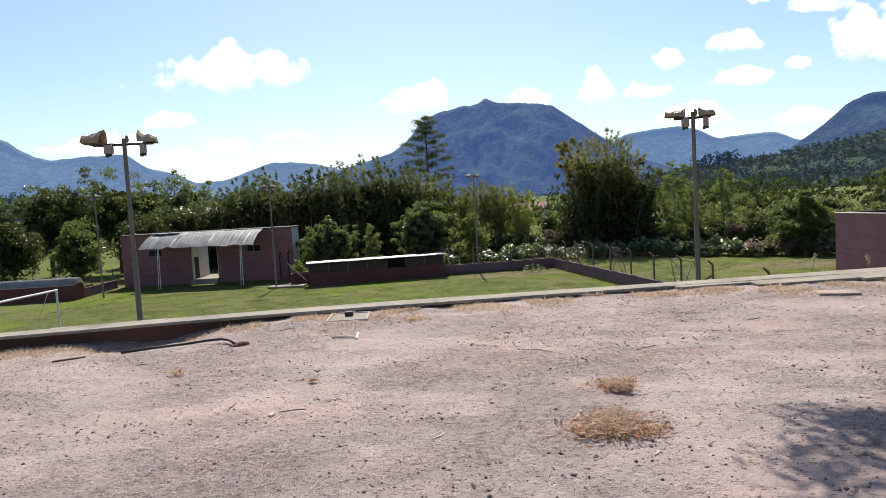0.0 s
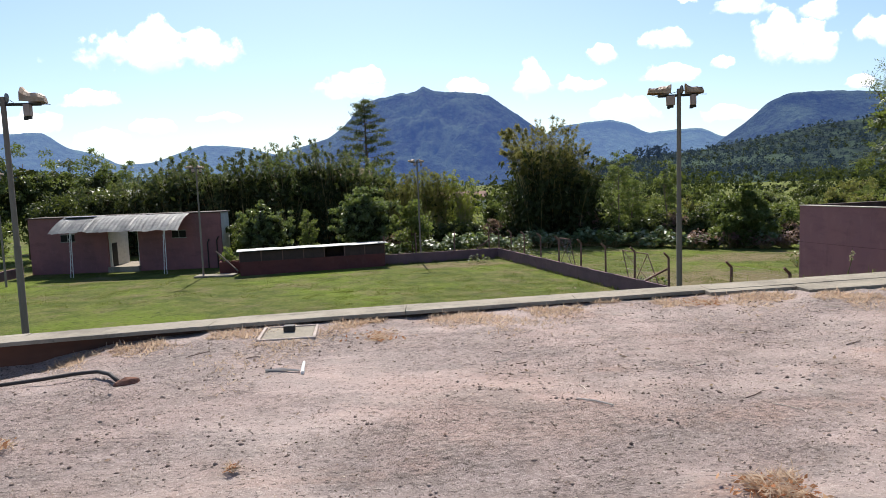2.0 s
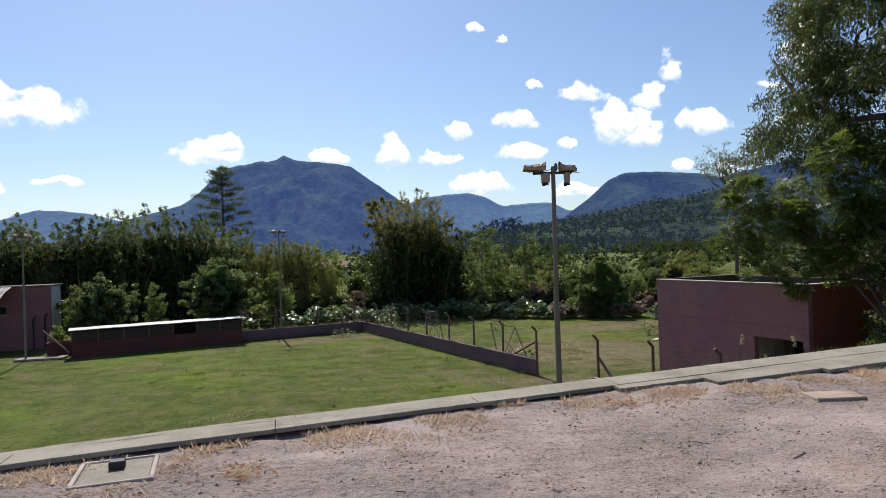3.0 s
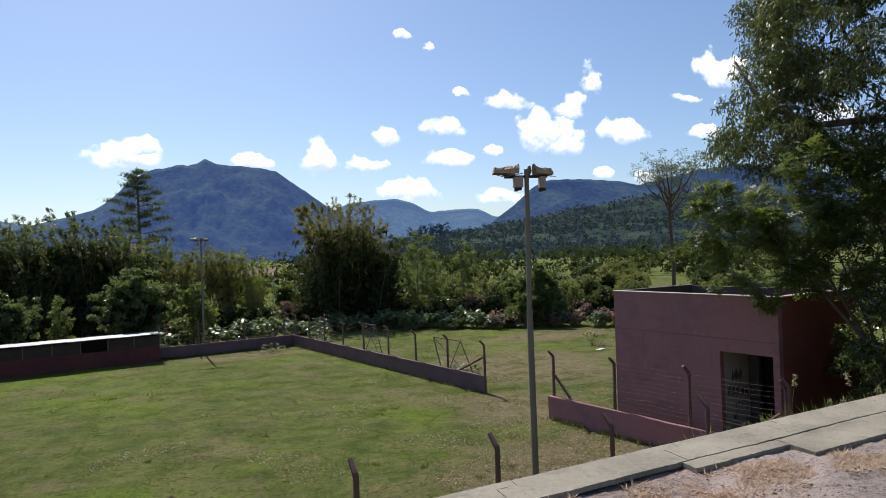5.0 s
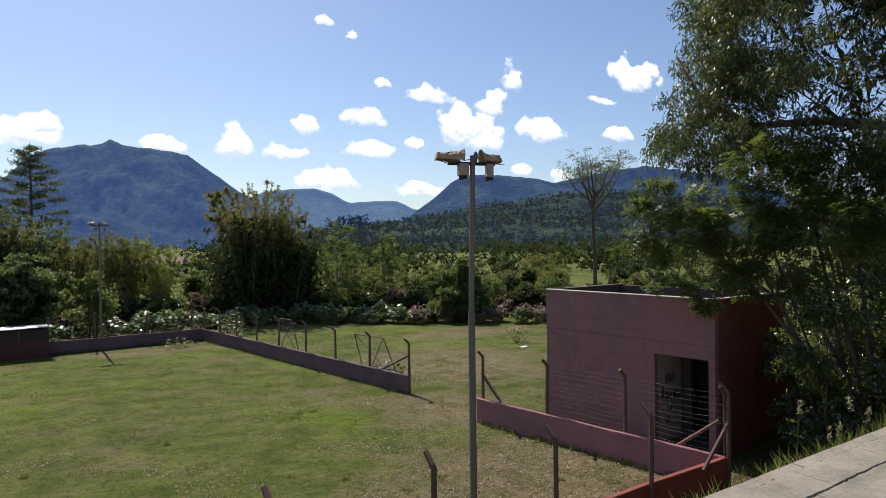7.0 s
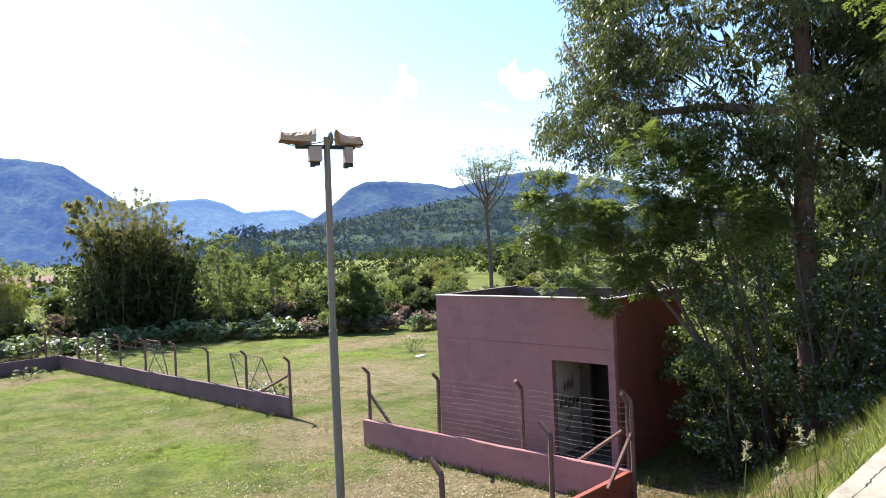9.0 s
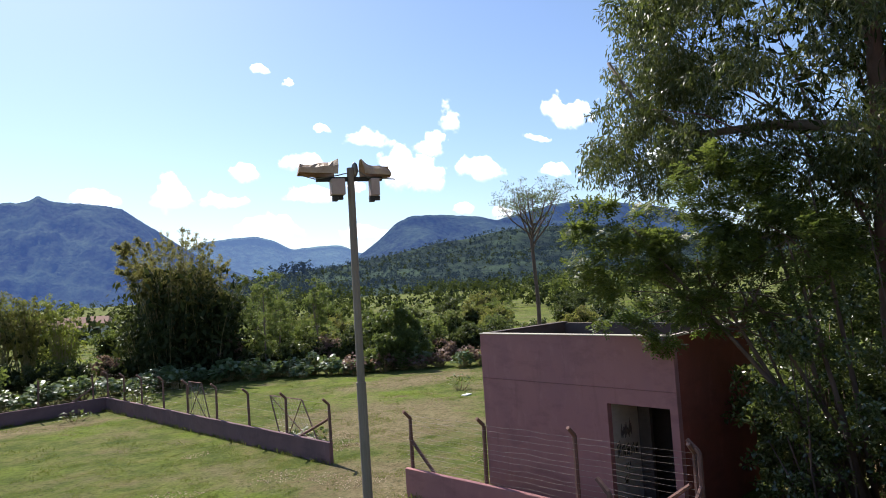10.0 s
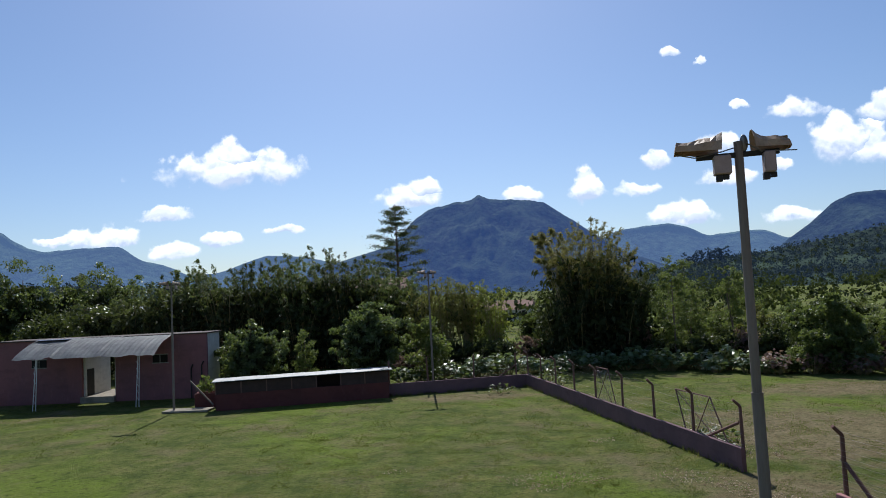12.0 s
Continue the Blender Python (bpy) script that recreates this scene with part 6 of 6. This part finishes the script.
def far_woods():
    """Tree crowns spread over the plain and the foothills, too many to count."""
    rng = np.random.default_rng(77)
    for mat, share in ((L_FAR, 0.72), (L_FAR_LIGHT, 0.28)):
        pts = []
        for k in range(int(2100 * share)):
            y = 88 + 520 * rng.random() ** 1.2
            x = rng.uniform(-0.9, 1.25) * y - 5
            if noise.noise(Vector((x * 0.011, y * 0.02, 4))) + 0.3 * noise.noise(Vector((x * 0.05, y * 0.05, 4))) < -0.02: continue
            h = rng.uniform(3.5, 8) * (1.0 if y < 200 else 1.35)
            z = float(land_z(x, y))
            q, _ = crown_points(rng, 58, (x, y, z + h * 0.5), (h * 0.42, h * 0.42, h * 0.46), 14, h * 0.15)
            pts.append(q)
        single("woods", leaf_mesh("woods", np.concatenate(pts), 1.1, 0.6, rng, 0.1), mat, "distant woods and scattered trees on the plain", "woods", kind="stuff")
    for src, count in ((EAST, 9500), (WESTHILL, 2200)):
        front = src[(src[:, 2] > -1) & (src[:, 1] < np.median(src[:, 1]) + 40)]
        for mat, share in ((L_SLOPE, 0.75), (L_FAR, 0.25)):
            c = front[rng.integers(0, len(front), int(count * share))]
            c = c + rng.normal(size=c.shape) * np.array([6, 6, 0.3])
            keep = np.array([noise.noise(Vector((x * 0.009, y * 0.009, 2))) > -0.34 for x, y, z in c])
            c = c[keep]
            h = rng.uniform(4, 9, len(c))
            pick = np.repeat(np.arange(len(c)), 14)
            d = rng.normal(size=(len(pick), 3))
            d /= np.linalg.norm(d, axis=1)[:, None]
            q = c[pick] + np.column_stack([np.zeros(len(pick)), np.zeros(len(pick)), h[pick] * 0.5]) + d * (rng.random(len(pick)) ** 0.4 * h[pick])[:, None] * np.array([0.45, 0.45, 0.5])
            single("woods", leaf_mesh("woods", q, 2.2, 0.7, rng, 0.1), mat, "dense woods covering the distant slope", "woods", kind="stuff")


far_woods()


def grove():
    """Tall slender trees standing together on the shoulder of the foothill."""
    rng = np.random.default_rng(83)
    spot = EAST[(EAST[:, 0] > 288) & (EAST[:, 0] < 338) & (EAST[:, 1] > 940) & (EAST[:, 1] < 1010)]
    pts = []
    for c in spot[rng.integers(0, len(spot), 34)] + rng.normal(size=(34, 3)) * np.array([4, 4, 0]):
        h = rng.uniform(13, 22)
        pts.append(crown_points(rng, 150, (c[0], c[1], c[2] + h * 0.55), (h * 0.16, h * 0.16, h * 0.45), 12, h * 0.10)[0])
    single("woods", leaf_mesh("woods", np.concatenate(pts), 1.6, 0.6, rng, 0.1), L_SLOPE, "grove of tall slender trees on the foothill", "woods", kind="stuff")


grove()


def blades(name, spots, mat, length, width, label, category, seed, lean=0.45):
    """Upright blades of grass at the given places: one tapering face each."""
    rng = np.random.default_rng(seed)
    p = np.asarray(spots)
    k = len(p)
    ln = length * rng.uniform(0.45, 1.25, k)[:, None]
    d = np.concatenate([rng.normal(size=(k, 2)) * lean, np.ones((k, 1))], axis=1)
    d /= np.linalg.norm(d, axis=1)[:, None]
    a = rng.uniform(0, 6.28, k)
    s = np.stack([np.cos(a), np.sin(a), np.zeros(k)], axis=1) * (width * rng.uniform(0.6, 1.3, k))[:, None]
    v = np.stack([p - s, p + s, p + d * ln * 0.6 + s * 0.6, p + d * ln], axis=1).reshape(-1, 3)
    single(name, mesh_np(name, v, np.arange(4 * k).reshape(k, 4)), mat, label, category, kind="stuff")


def scatter(rng, k, x0, x1, y0, y1, keep=None):
    p = np.stack([rng.uniform(x0, x1, k), rng.uniform(y0, y1, k)], axis=1)
    if keep is not None: p = p[np.array([keep(x, y) for x, y in p], dtype=bool)]
    return p


def ground_spots(p):
    return np.column_stack([p, land_z(p[:, 0], p[:, 1])])


rg = np.random.default_rng(90)
near = scatter(rg, 230000, -14, 12, -1.0, 24, lambda x, y: noise.noise(Vector((x * 0.9, y * 0.9, 1))) + 0.5 * noise.noise(Vector((x * 4, y * 4, 5))) > 0.12)
blades("turf", ground_spots(near), TURF, 0.05, 0.008, "short mown grass of the field", "grass", 91)
far = scatter(rg, 90000, -38, 26, 22, 46, lambda x, y: noise.noise(Vector((x * 0.6, y * 0.6, 2))) > 0.12)
blades("turf", ground_spots(far), TURF, 0.08, 0.016, "short mown grass of the far field", "grass", 92)
chips = scatter(rg, 46000, -14, 12, -1, 22, lambda x, y: noise.noise(Vector((x * 0.35, y * 0.35, 31))) + 1.3 * math.exp(-((x - 4.5) / 5) ** 2 - ((y - 4.5) / 5) ** 2) > 0.33)
fm = leaf_mesh("fallen_leaves", ground_spots(chips) + np.array([0, 0, 0.035]), 0.07, 0.5, rg, 0.0, dirs=np.column_stack([rg.normal(size=(len(chips), 2)), np.zeros(len(chips))]), spread=0.35)
single("fallen_leaves", fm, LITTER, "pale fallen leaves strewn over the grass", "litter", kind="stuff")
knots = scatter(rg, 60, -12, 10, 0, 24, lambda x, y: noise.noise(Vector((x * 0.4, y * 0.4, 51))) + 0.9 * math.exp(-((x - 4.5) / 5) ** 2 - ((y - 4.5) / 6) ** 2) > 0.15)
tufts = np.concatenate([q + rg.normal(size=(70, 2)) * rg.uniform(0.06, 0.16) for q in knots])
blades("weeds", ground_spots(tufts), GRASS, 0.13, 0.012, "dark weed tufts scattered in the grass", "grass", 98, 0.8)
base = []
for a, b in ((CORNER, FEND), (SB, SE), (SE, NW), ((-10.4, 37.2), CORNER)):
    for s in rg.random(2600):
        base.append((a[0] + (b[0] - a[0]) * s + rg.normal() * 0.13, a[1] + (b[1] - a[1]) * s + rg.normal() * 0.13))
base = np.array(base)
base = base[np.array([noise.noise(Vector((x * 1.6, y * 1.6, 4))) > -0.15 for x, y in base])]
blades("weeds", ground_spots(base), GRASS, 0.24, 0.014, "weeds along the foot of the fence walls", "grass", 93)
bank = scatter(rg, 70000, 0.5, 22, -9, 3.0, lambda x, y: 0.05 < y - edge_y(x) < 8.6 and x + 0.4 * y > 2.0 + 1.5 * noise.noise(Vector((x, y, 7))) and not (9.7 < x < 14.6 and y > 2.4) and noise.noise(Vector((x * 1.1, y * 1.1, 17))) + 0.6 * noise.noise(Vector((x * 3.5, y * 3.5, 3))) > (0.05 if x < 9 else 0.25))
blades("tall_grass", ground_spots(bank), GRASS, 0.40, 0.008, "tall rough grass on the bank below the terrace", "grass", 94, 0.5)

lush = scatter(rg, 26000, -3.6, 7, -8.6, -4.5, lambda x, y: 0.02 < y - edge_y(x) < 1.0 + 0.8 * noise.noise(Vector((x * 0.9, 2, 7))) and noise.noise(Vector((x * 1.4, y * 1.4, 27))) + 0.5 * noise.noise(Vector((x * 5, y * 5, 3))) > 0.0)
blades("lush_grass", ground_spots(lush), LUSH, 0.25, 0.008, "bright yellow-green tall grass beside the paving", "grass", 98, 0.7)


def plume_grass(at, seed):
    rng = np.random.default_rng(seed)
    t = thing("plume_grass", "tall grass stalk with a pale feathery plume", "grass", at, 0, "plumed grasses on the bank")
    h = rng.uniform(0.5, 0.95)
    lx, ly = rng.normal() * 0.14, rng.normal() * 0.14
    nod = Vector((rng.normal() * 0.10, rng.normal() * 0.10, -0.05))
    neck, top = Vector((lx * 0.85, ly * 0.85, h - 0.20)), Vector((lx, ly, h))
    part("stalk", tube(bmesh.new(), [(0, 0, -0.1), (lx * 0.3, ly * 0.3, h * 0.6), neck, top], [0.006, 0.005, 0.004, 0.002], 4), GRASS, t)
    q = np.array([neck.lerp(top, f).lerp(top + nod, f * f) for f in rng.random(46)]) + rng.normal(size=(46, 3)) * np.array([0.012, 0.012, 0.02])
    part("plume", leaf_mesh("plume", q, 0.055, 0.20, rng, -0.3), PLUME, t, "pale feathery seed head")


PLUME = m_leaf("pale_plume", (0.42, 0.34, 0.26), (0.55, 0.46, 0.37), None, 0.5, 0.8, 0.1)
for k in range(17):
    x = rngW.uniform(-1.2, 4.0) if k < 14 else -9.4 + 0.45 * (k - 14)
    y = edge_y(x) + (rngW.uniform(0.35, 1.3) if k < 14 else 0.40)
    plume_grass((x, y, float(land_z(x, y))), 900 + k)


# ---- litter and plants on the terrace ----
def dirt_spots(p, dz=0.0):
    return np.array([(x, y, dirt_z(x, y) + dz) for x, y in p])


def on_dirt(x, y):
    return y < edge_y(x) - 0.50 - apron(x)


stub = scatter(rg, 90000, -13, 1.5, -20, -7.6, lambda x, y: on_dirt(x, y) and noise.noise(Vector((x * 0.8, y * 0.8, 21))) + 0.5 * noise.noise(Vector((x * 3, y * 3, 5))) > 0.02)
blades("stubble", dirt_spots(stub, -0.004), STUB, 0.018, 0.004, "short dead grass stubble on the bare earth", "stubble", 95, 1.1)
rx = rg.uniform(-13, 6, 80000)
strip = np.array([0.48 + apron(x) for x in rx])
rim = np.column_stack([rx, edge_y(rx) - strip - np.abs(rg.normal(size=80000)) * 0.42 * np.array([max(0.15, 0.9 + 2.2 * noise.noise(Vector((x * 0.8, 3, 3)))) for x in rx])])
rim = rim[np.array([noise.noise(Vector((x * 1.7, y * 1.7, 8))) + 0.4 * noise.noise(Vector((x * 6, y * 6, 2))) > -0.08 for x, y in rim])]
blades("dry_grass", dirt_spots(rim, -0.01), STRAW, 0.085, 0.0095, "dry straw-coloured grass along the kerb", "grass", 96, 3.0)
chips = scatter(rg, 9000, -13, 1.5, -20, -7.6, on_dirt)
cm = leaf_mesh("dry_litter", dirt_spots(chips, 0.004), 0.020, 0.32, rg, 0.0, dirs=np.column_stack([rg.normal(size=(len(chips), 2)), np.zeros(len(chips))]), spread=0.1)
single("dry_litter", cm, LITTER, "scattered dry leaves and straw bits", "litter", kind="stuff")

crumbs = scatter(rg, 9000, -13, 1.5, -20, -7.6, lambda x, y: on_dirt(x, y) and noise.noise(Vector((x * 0.9, y * 1.4, 41))) + 0.7 * noise.noise(Vector((x * 4, y * 5, 11))) > 0.0)
cm = leaf_mesh("soil_crumbs", dirt_spots(crumbs, 0.006), 0.019, 0.5, rg, 0.0, dirs=np.column_stack([rg.normal(size=(len(crumbs), 2)), np.zeros(len(crumbs))]), spread=0.35)
single("soil_crumbs", cm, CRUMB, "dark crumbs and dead leaves on the bare earth", "litter", kind="stuff")
chips = scatter(rg, 420, -13, 1.5, -20, -7.6, on_dirt)
cm = leaf_mesh("pale_leaves", dirt_spots(chips, 0.010), 0.05, 0.45, rg, 0.0, dirs=np.column_stack([rg.normal(size=(len(chips), 2)), np.zeros(len(chips))]), spread=0.3)
single("pale_leaves", cm, LITTER, "pale dry leaves lying on the bare earth", "litter", kind="stuff")


RUST = m_leaf("rusty_dead_leaf", (0.34, 0.13, 0.06), (0.46, 0.24, 0.12), (0.62, 0.44, 0.28), 0.3, 0.8, 0.1, tint=(0.6, 0.35, 0.2))
CLODS = m_leaf("earth_clod", (0.17, 0.125, 0.105), (0.30, 0.235, 0.20), (0.44, 0.36, 0.31), 0.0, 0.95, 0.05)


def pebbles():
    rng = np.random.default_rng(97)
    p = dirt_spots(scatter(rng, 26000, -13, 1.5, -18.5, -7.6, lambda x, y: on_dirt(x, y) and noise.noise(Vector((x * 0.5, y * 1.1, 61))) + 0.6 * noise.noise(Vector((x * 2.2, y * 4, 13))) > 0.0))
    k = len(p)
    s = 0.004 + 0.015 * rng.random(k) ** 4
    octa = np.array([(1, 0, 0), (0, 1, 0), (-1, 0, 0), (0, -1, 0), (0, 0, 0.8), (0, 0, -0.8)])
    v = p[:, None, :] + octa[None] * s[:, None, None] * rng.uniform(0.6, 1.4, (k, 6, 1))
    f = np.array([(0, 1, 4), (1, 2, 4), (2, 3, 4), (3, 0, 4), (1, 0, 5), (2, 1, 5), (3, 2, 5), (0, 3, 5)])
    ff = (np.arange(k) * 6)[:, None, None] + f[None]
    single("pebbles", mesh_np("pebbles", v.reshape(-1, 3), ff.reshape(-1, 3)), CLODS, "small stones and clods on the bare earth", "stones", kind="stuff")


pebbles()


def dry_tuft(at, r, n, seed, label="dry straw-coloured grass tuft on the bare earth"):
    rng = np.random.default_rng(seed)
    t = thing("grass_tuft", label, "grass", (at[0], at[1], dirt_z(*at)), 0, "dry tufts on the terrace")
    r = r * 0.8
    lobes = rng.normal(size=(6, 2)) * r * 0.4
    p = np.column_stack([lobes[rng.integers(0, 6, n)] + rng.normal(size=(n, 2)) * r * 0.22, np.abs(rng.normal(size=n)) * 0.022 + 0.012])
    dirs = np.column_stack([p[:, :2] * 2.0 / r + rng.normal(size=(n, 2)) * 0.9, rng.uniform(-0.05, 0.8, n)])
    tagged(part("blade_mass", leaf_mesh("blade_mass", p, 0.085, 0.075, rng, 0.0, dirs=dirs, spread=0.3), STRAW, t), kind="stuff")
    k = n // 4
    q = rng.normal(size=(k, 3)) * np.array([r * 0.60, r * 0.48, 0.012]) + np.array([0, 0, 0.03])
    tagged(part("dead_leaves", leaf_mesh("dead_leaves", q, 0.045, 0.4, rng, 0.0, dirs=np.column_stack([rng.normal(size=(k, 2)), rng.normal(size=k) * 0.4])), RUST, t), kind="stuff")



for k, (x, y, r, n) in enumerate(((-4.92, -14.14, 0.20, 800), (-5.08, -15.10, 0.35, 2200), (-7.61, -13.51, 0.06, 50), (-9.17, -13.02, 0.12, 70), (-7.05, -10.35, 0.3, 300), (-3.27, -9.4, 0.3, 300))):
    dry_tuft((x, y), r, n, 1000 + k)

PALECON = m_concrete("pale_concrete", (0.50, 0.42, 0.37), (0.33, 0.275, 0.24))
# inspection cover by the kerb
ic = thing("inspection_cover", "weathered concrete inspection cover with a small raised block", "cover", (-8.01, -10.01, dirt_z(-8.01, -10.01)), 6)
part("frame", boxes((-0.30, 0.30, -0.33, -0.295, -0.05, 0.022), (-0.30, 0.30, 0.295, 0.33, -0.05, 0.022), (-0.30, -0.265, -0.295, 0.295, -0.05, 0.022), (0.265, 0.30, -0.295, 0.295, -0.05, 0.022), bevel=0.006), PALECON, ic)
part("cover_plate", boxes((-0.261, 0.261, -0.291, 0.291, -0.05, 0.010), bevel=0.006), CONCRETE, ic)
part("block", boxes((-0.06, 0.06, 0.03, 0.13, 0.010, 0.075), bevel=0.006), BLACK, ic, "dark raised block")

# hose, brick and small loose bits
def laid(pts, dz):
    return [(x, y, dirt_z(x, y) + dz) for x, y in pts]


CLOD = m_plain("worn_brick", (0.30, 0.15, 0.10), (0.16, 0.075, 0.055), 9, 0.95, bump=0.6)
hp = laid([(-10.52, -11.71), (-10.21, -11.52), (-9.86, -11.34), (-9.6, -11.29), (-9.4, -11.31), (-9.25, -11.42), (-9.1, -11.58)], 0.03)
hp = [(x, y, z + 0.03 * math.sin(math.pi * i / 6)) for i, (x, y, z) in enumerate(hp)]
single("hose", tube(bmesh.new(), hp, 0.017, 8), BLACK, "black plastic hose lying on the earth", "hose", smooth=True)
bk = bmesh.new()
bmesh.ops.create_icosphere(bk, subdivisions=3, radius=0.1)
for v in bk.verts:
    v.co = Vector((v.co.x * 1.05, v.co.y * 0.6, max(-0.04, v.co.z * 0.62))) * (1 + 0.30 * noise.noise(v.co * 14) + 0.14 * noise.noise(v.co * 40))
single("brick_lump", bk, CLOD, "worn reddish brick lump at the end of the hose", "brick", (-9.0, -11.62, dirt_z(-9.0, -11.62)), 25)
bk = bmesh.new()
box(bk, -0.03, 0.03, -0.02, 0.02, -0.01, 0.02, 0.008)
single("wood_chip", bk, PALEWOOD, "small pale wood chip on the earth", "wood", (-7.67, -14.52, dirt_z(-7.67, -14.52)), 60)
single("stick", tube(bmesh.new(), laid([(-7.89, -11.56), (-7.75, -11.55), (-7.61, -11.53)], 0.012), [0.012, 0.013, 0.010], 6), PALEWOOD, "pale straight stick on the earth", "stick")
single("stick", tube(bmesh.new(), laid([(-7.575, -11.60), (-7.60, -11.42), (-7.62, -11.27)], 0.016), [0.016, 0.015, 0.012], 6), WHITEPAINT, "short white pipe piece on the earth", "pipe")
single("stick", tube(bmesh.new(), laid([(-11.45, -11.67), (-11.21, -11.36)], 0.012), 0.012, 6), BARK, "dark stick on the earth", "stick")
single("stick", tube(bmesh.new(), laid([(-5.51, -12.63), (-5.4, -12.72), (-5.31, -12.81)], 0.01), 0.007, 5), PALEWOOD, "thin bent twig on the earth", "twig")
for k in range(46):
    x, y = rngW.uniform(-11, -1.5), rngW.uniform(-18, -9.6)
    if not on_dirt(x, y): continue
    a, l = rngW.uniform(0, 6.28), rngW.uniform(0.06, 0.22)
    single("twig", tube(bmesh.new(), laid([(x, y), (x + math.cos(a) * l * 0.5 + 0.01, y + math.sin(a) * l * 0.5), (x + math.cos(a) * l, y + math.sin(a) * l)], 0.006), 0.004, 4), (PALEWOOD, BARK)[k % 2], "thin dry twig on the earth", "twig", group="twigs on the terrace")
CLODPALE = m_concrete("dusty_concrete", (0.40, 0.31, 0.25), (0.27, 0.20, 0.16))
cs = bmesh.new()
box(cs, -0.26, 0.26, -0.12, 0.2, -0.04, 0.022, 0.01)
single("concrete_piece", cs, CLODPALE, "broken flat concrete piece on the earth", "rubble", (-1.08, -9.95, dirt_z(-1.08, -9.95)), -12)
wl = bmesh.new()
box(wl, -0.3, 0.3, -0.18, 0.18, 0, 0.06, 0.02)
single("scrap", wl, WHITEPAINT, "white scrap lying on the grass", "scrap", (17.4, 24.6, 0), 20)
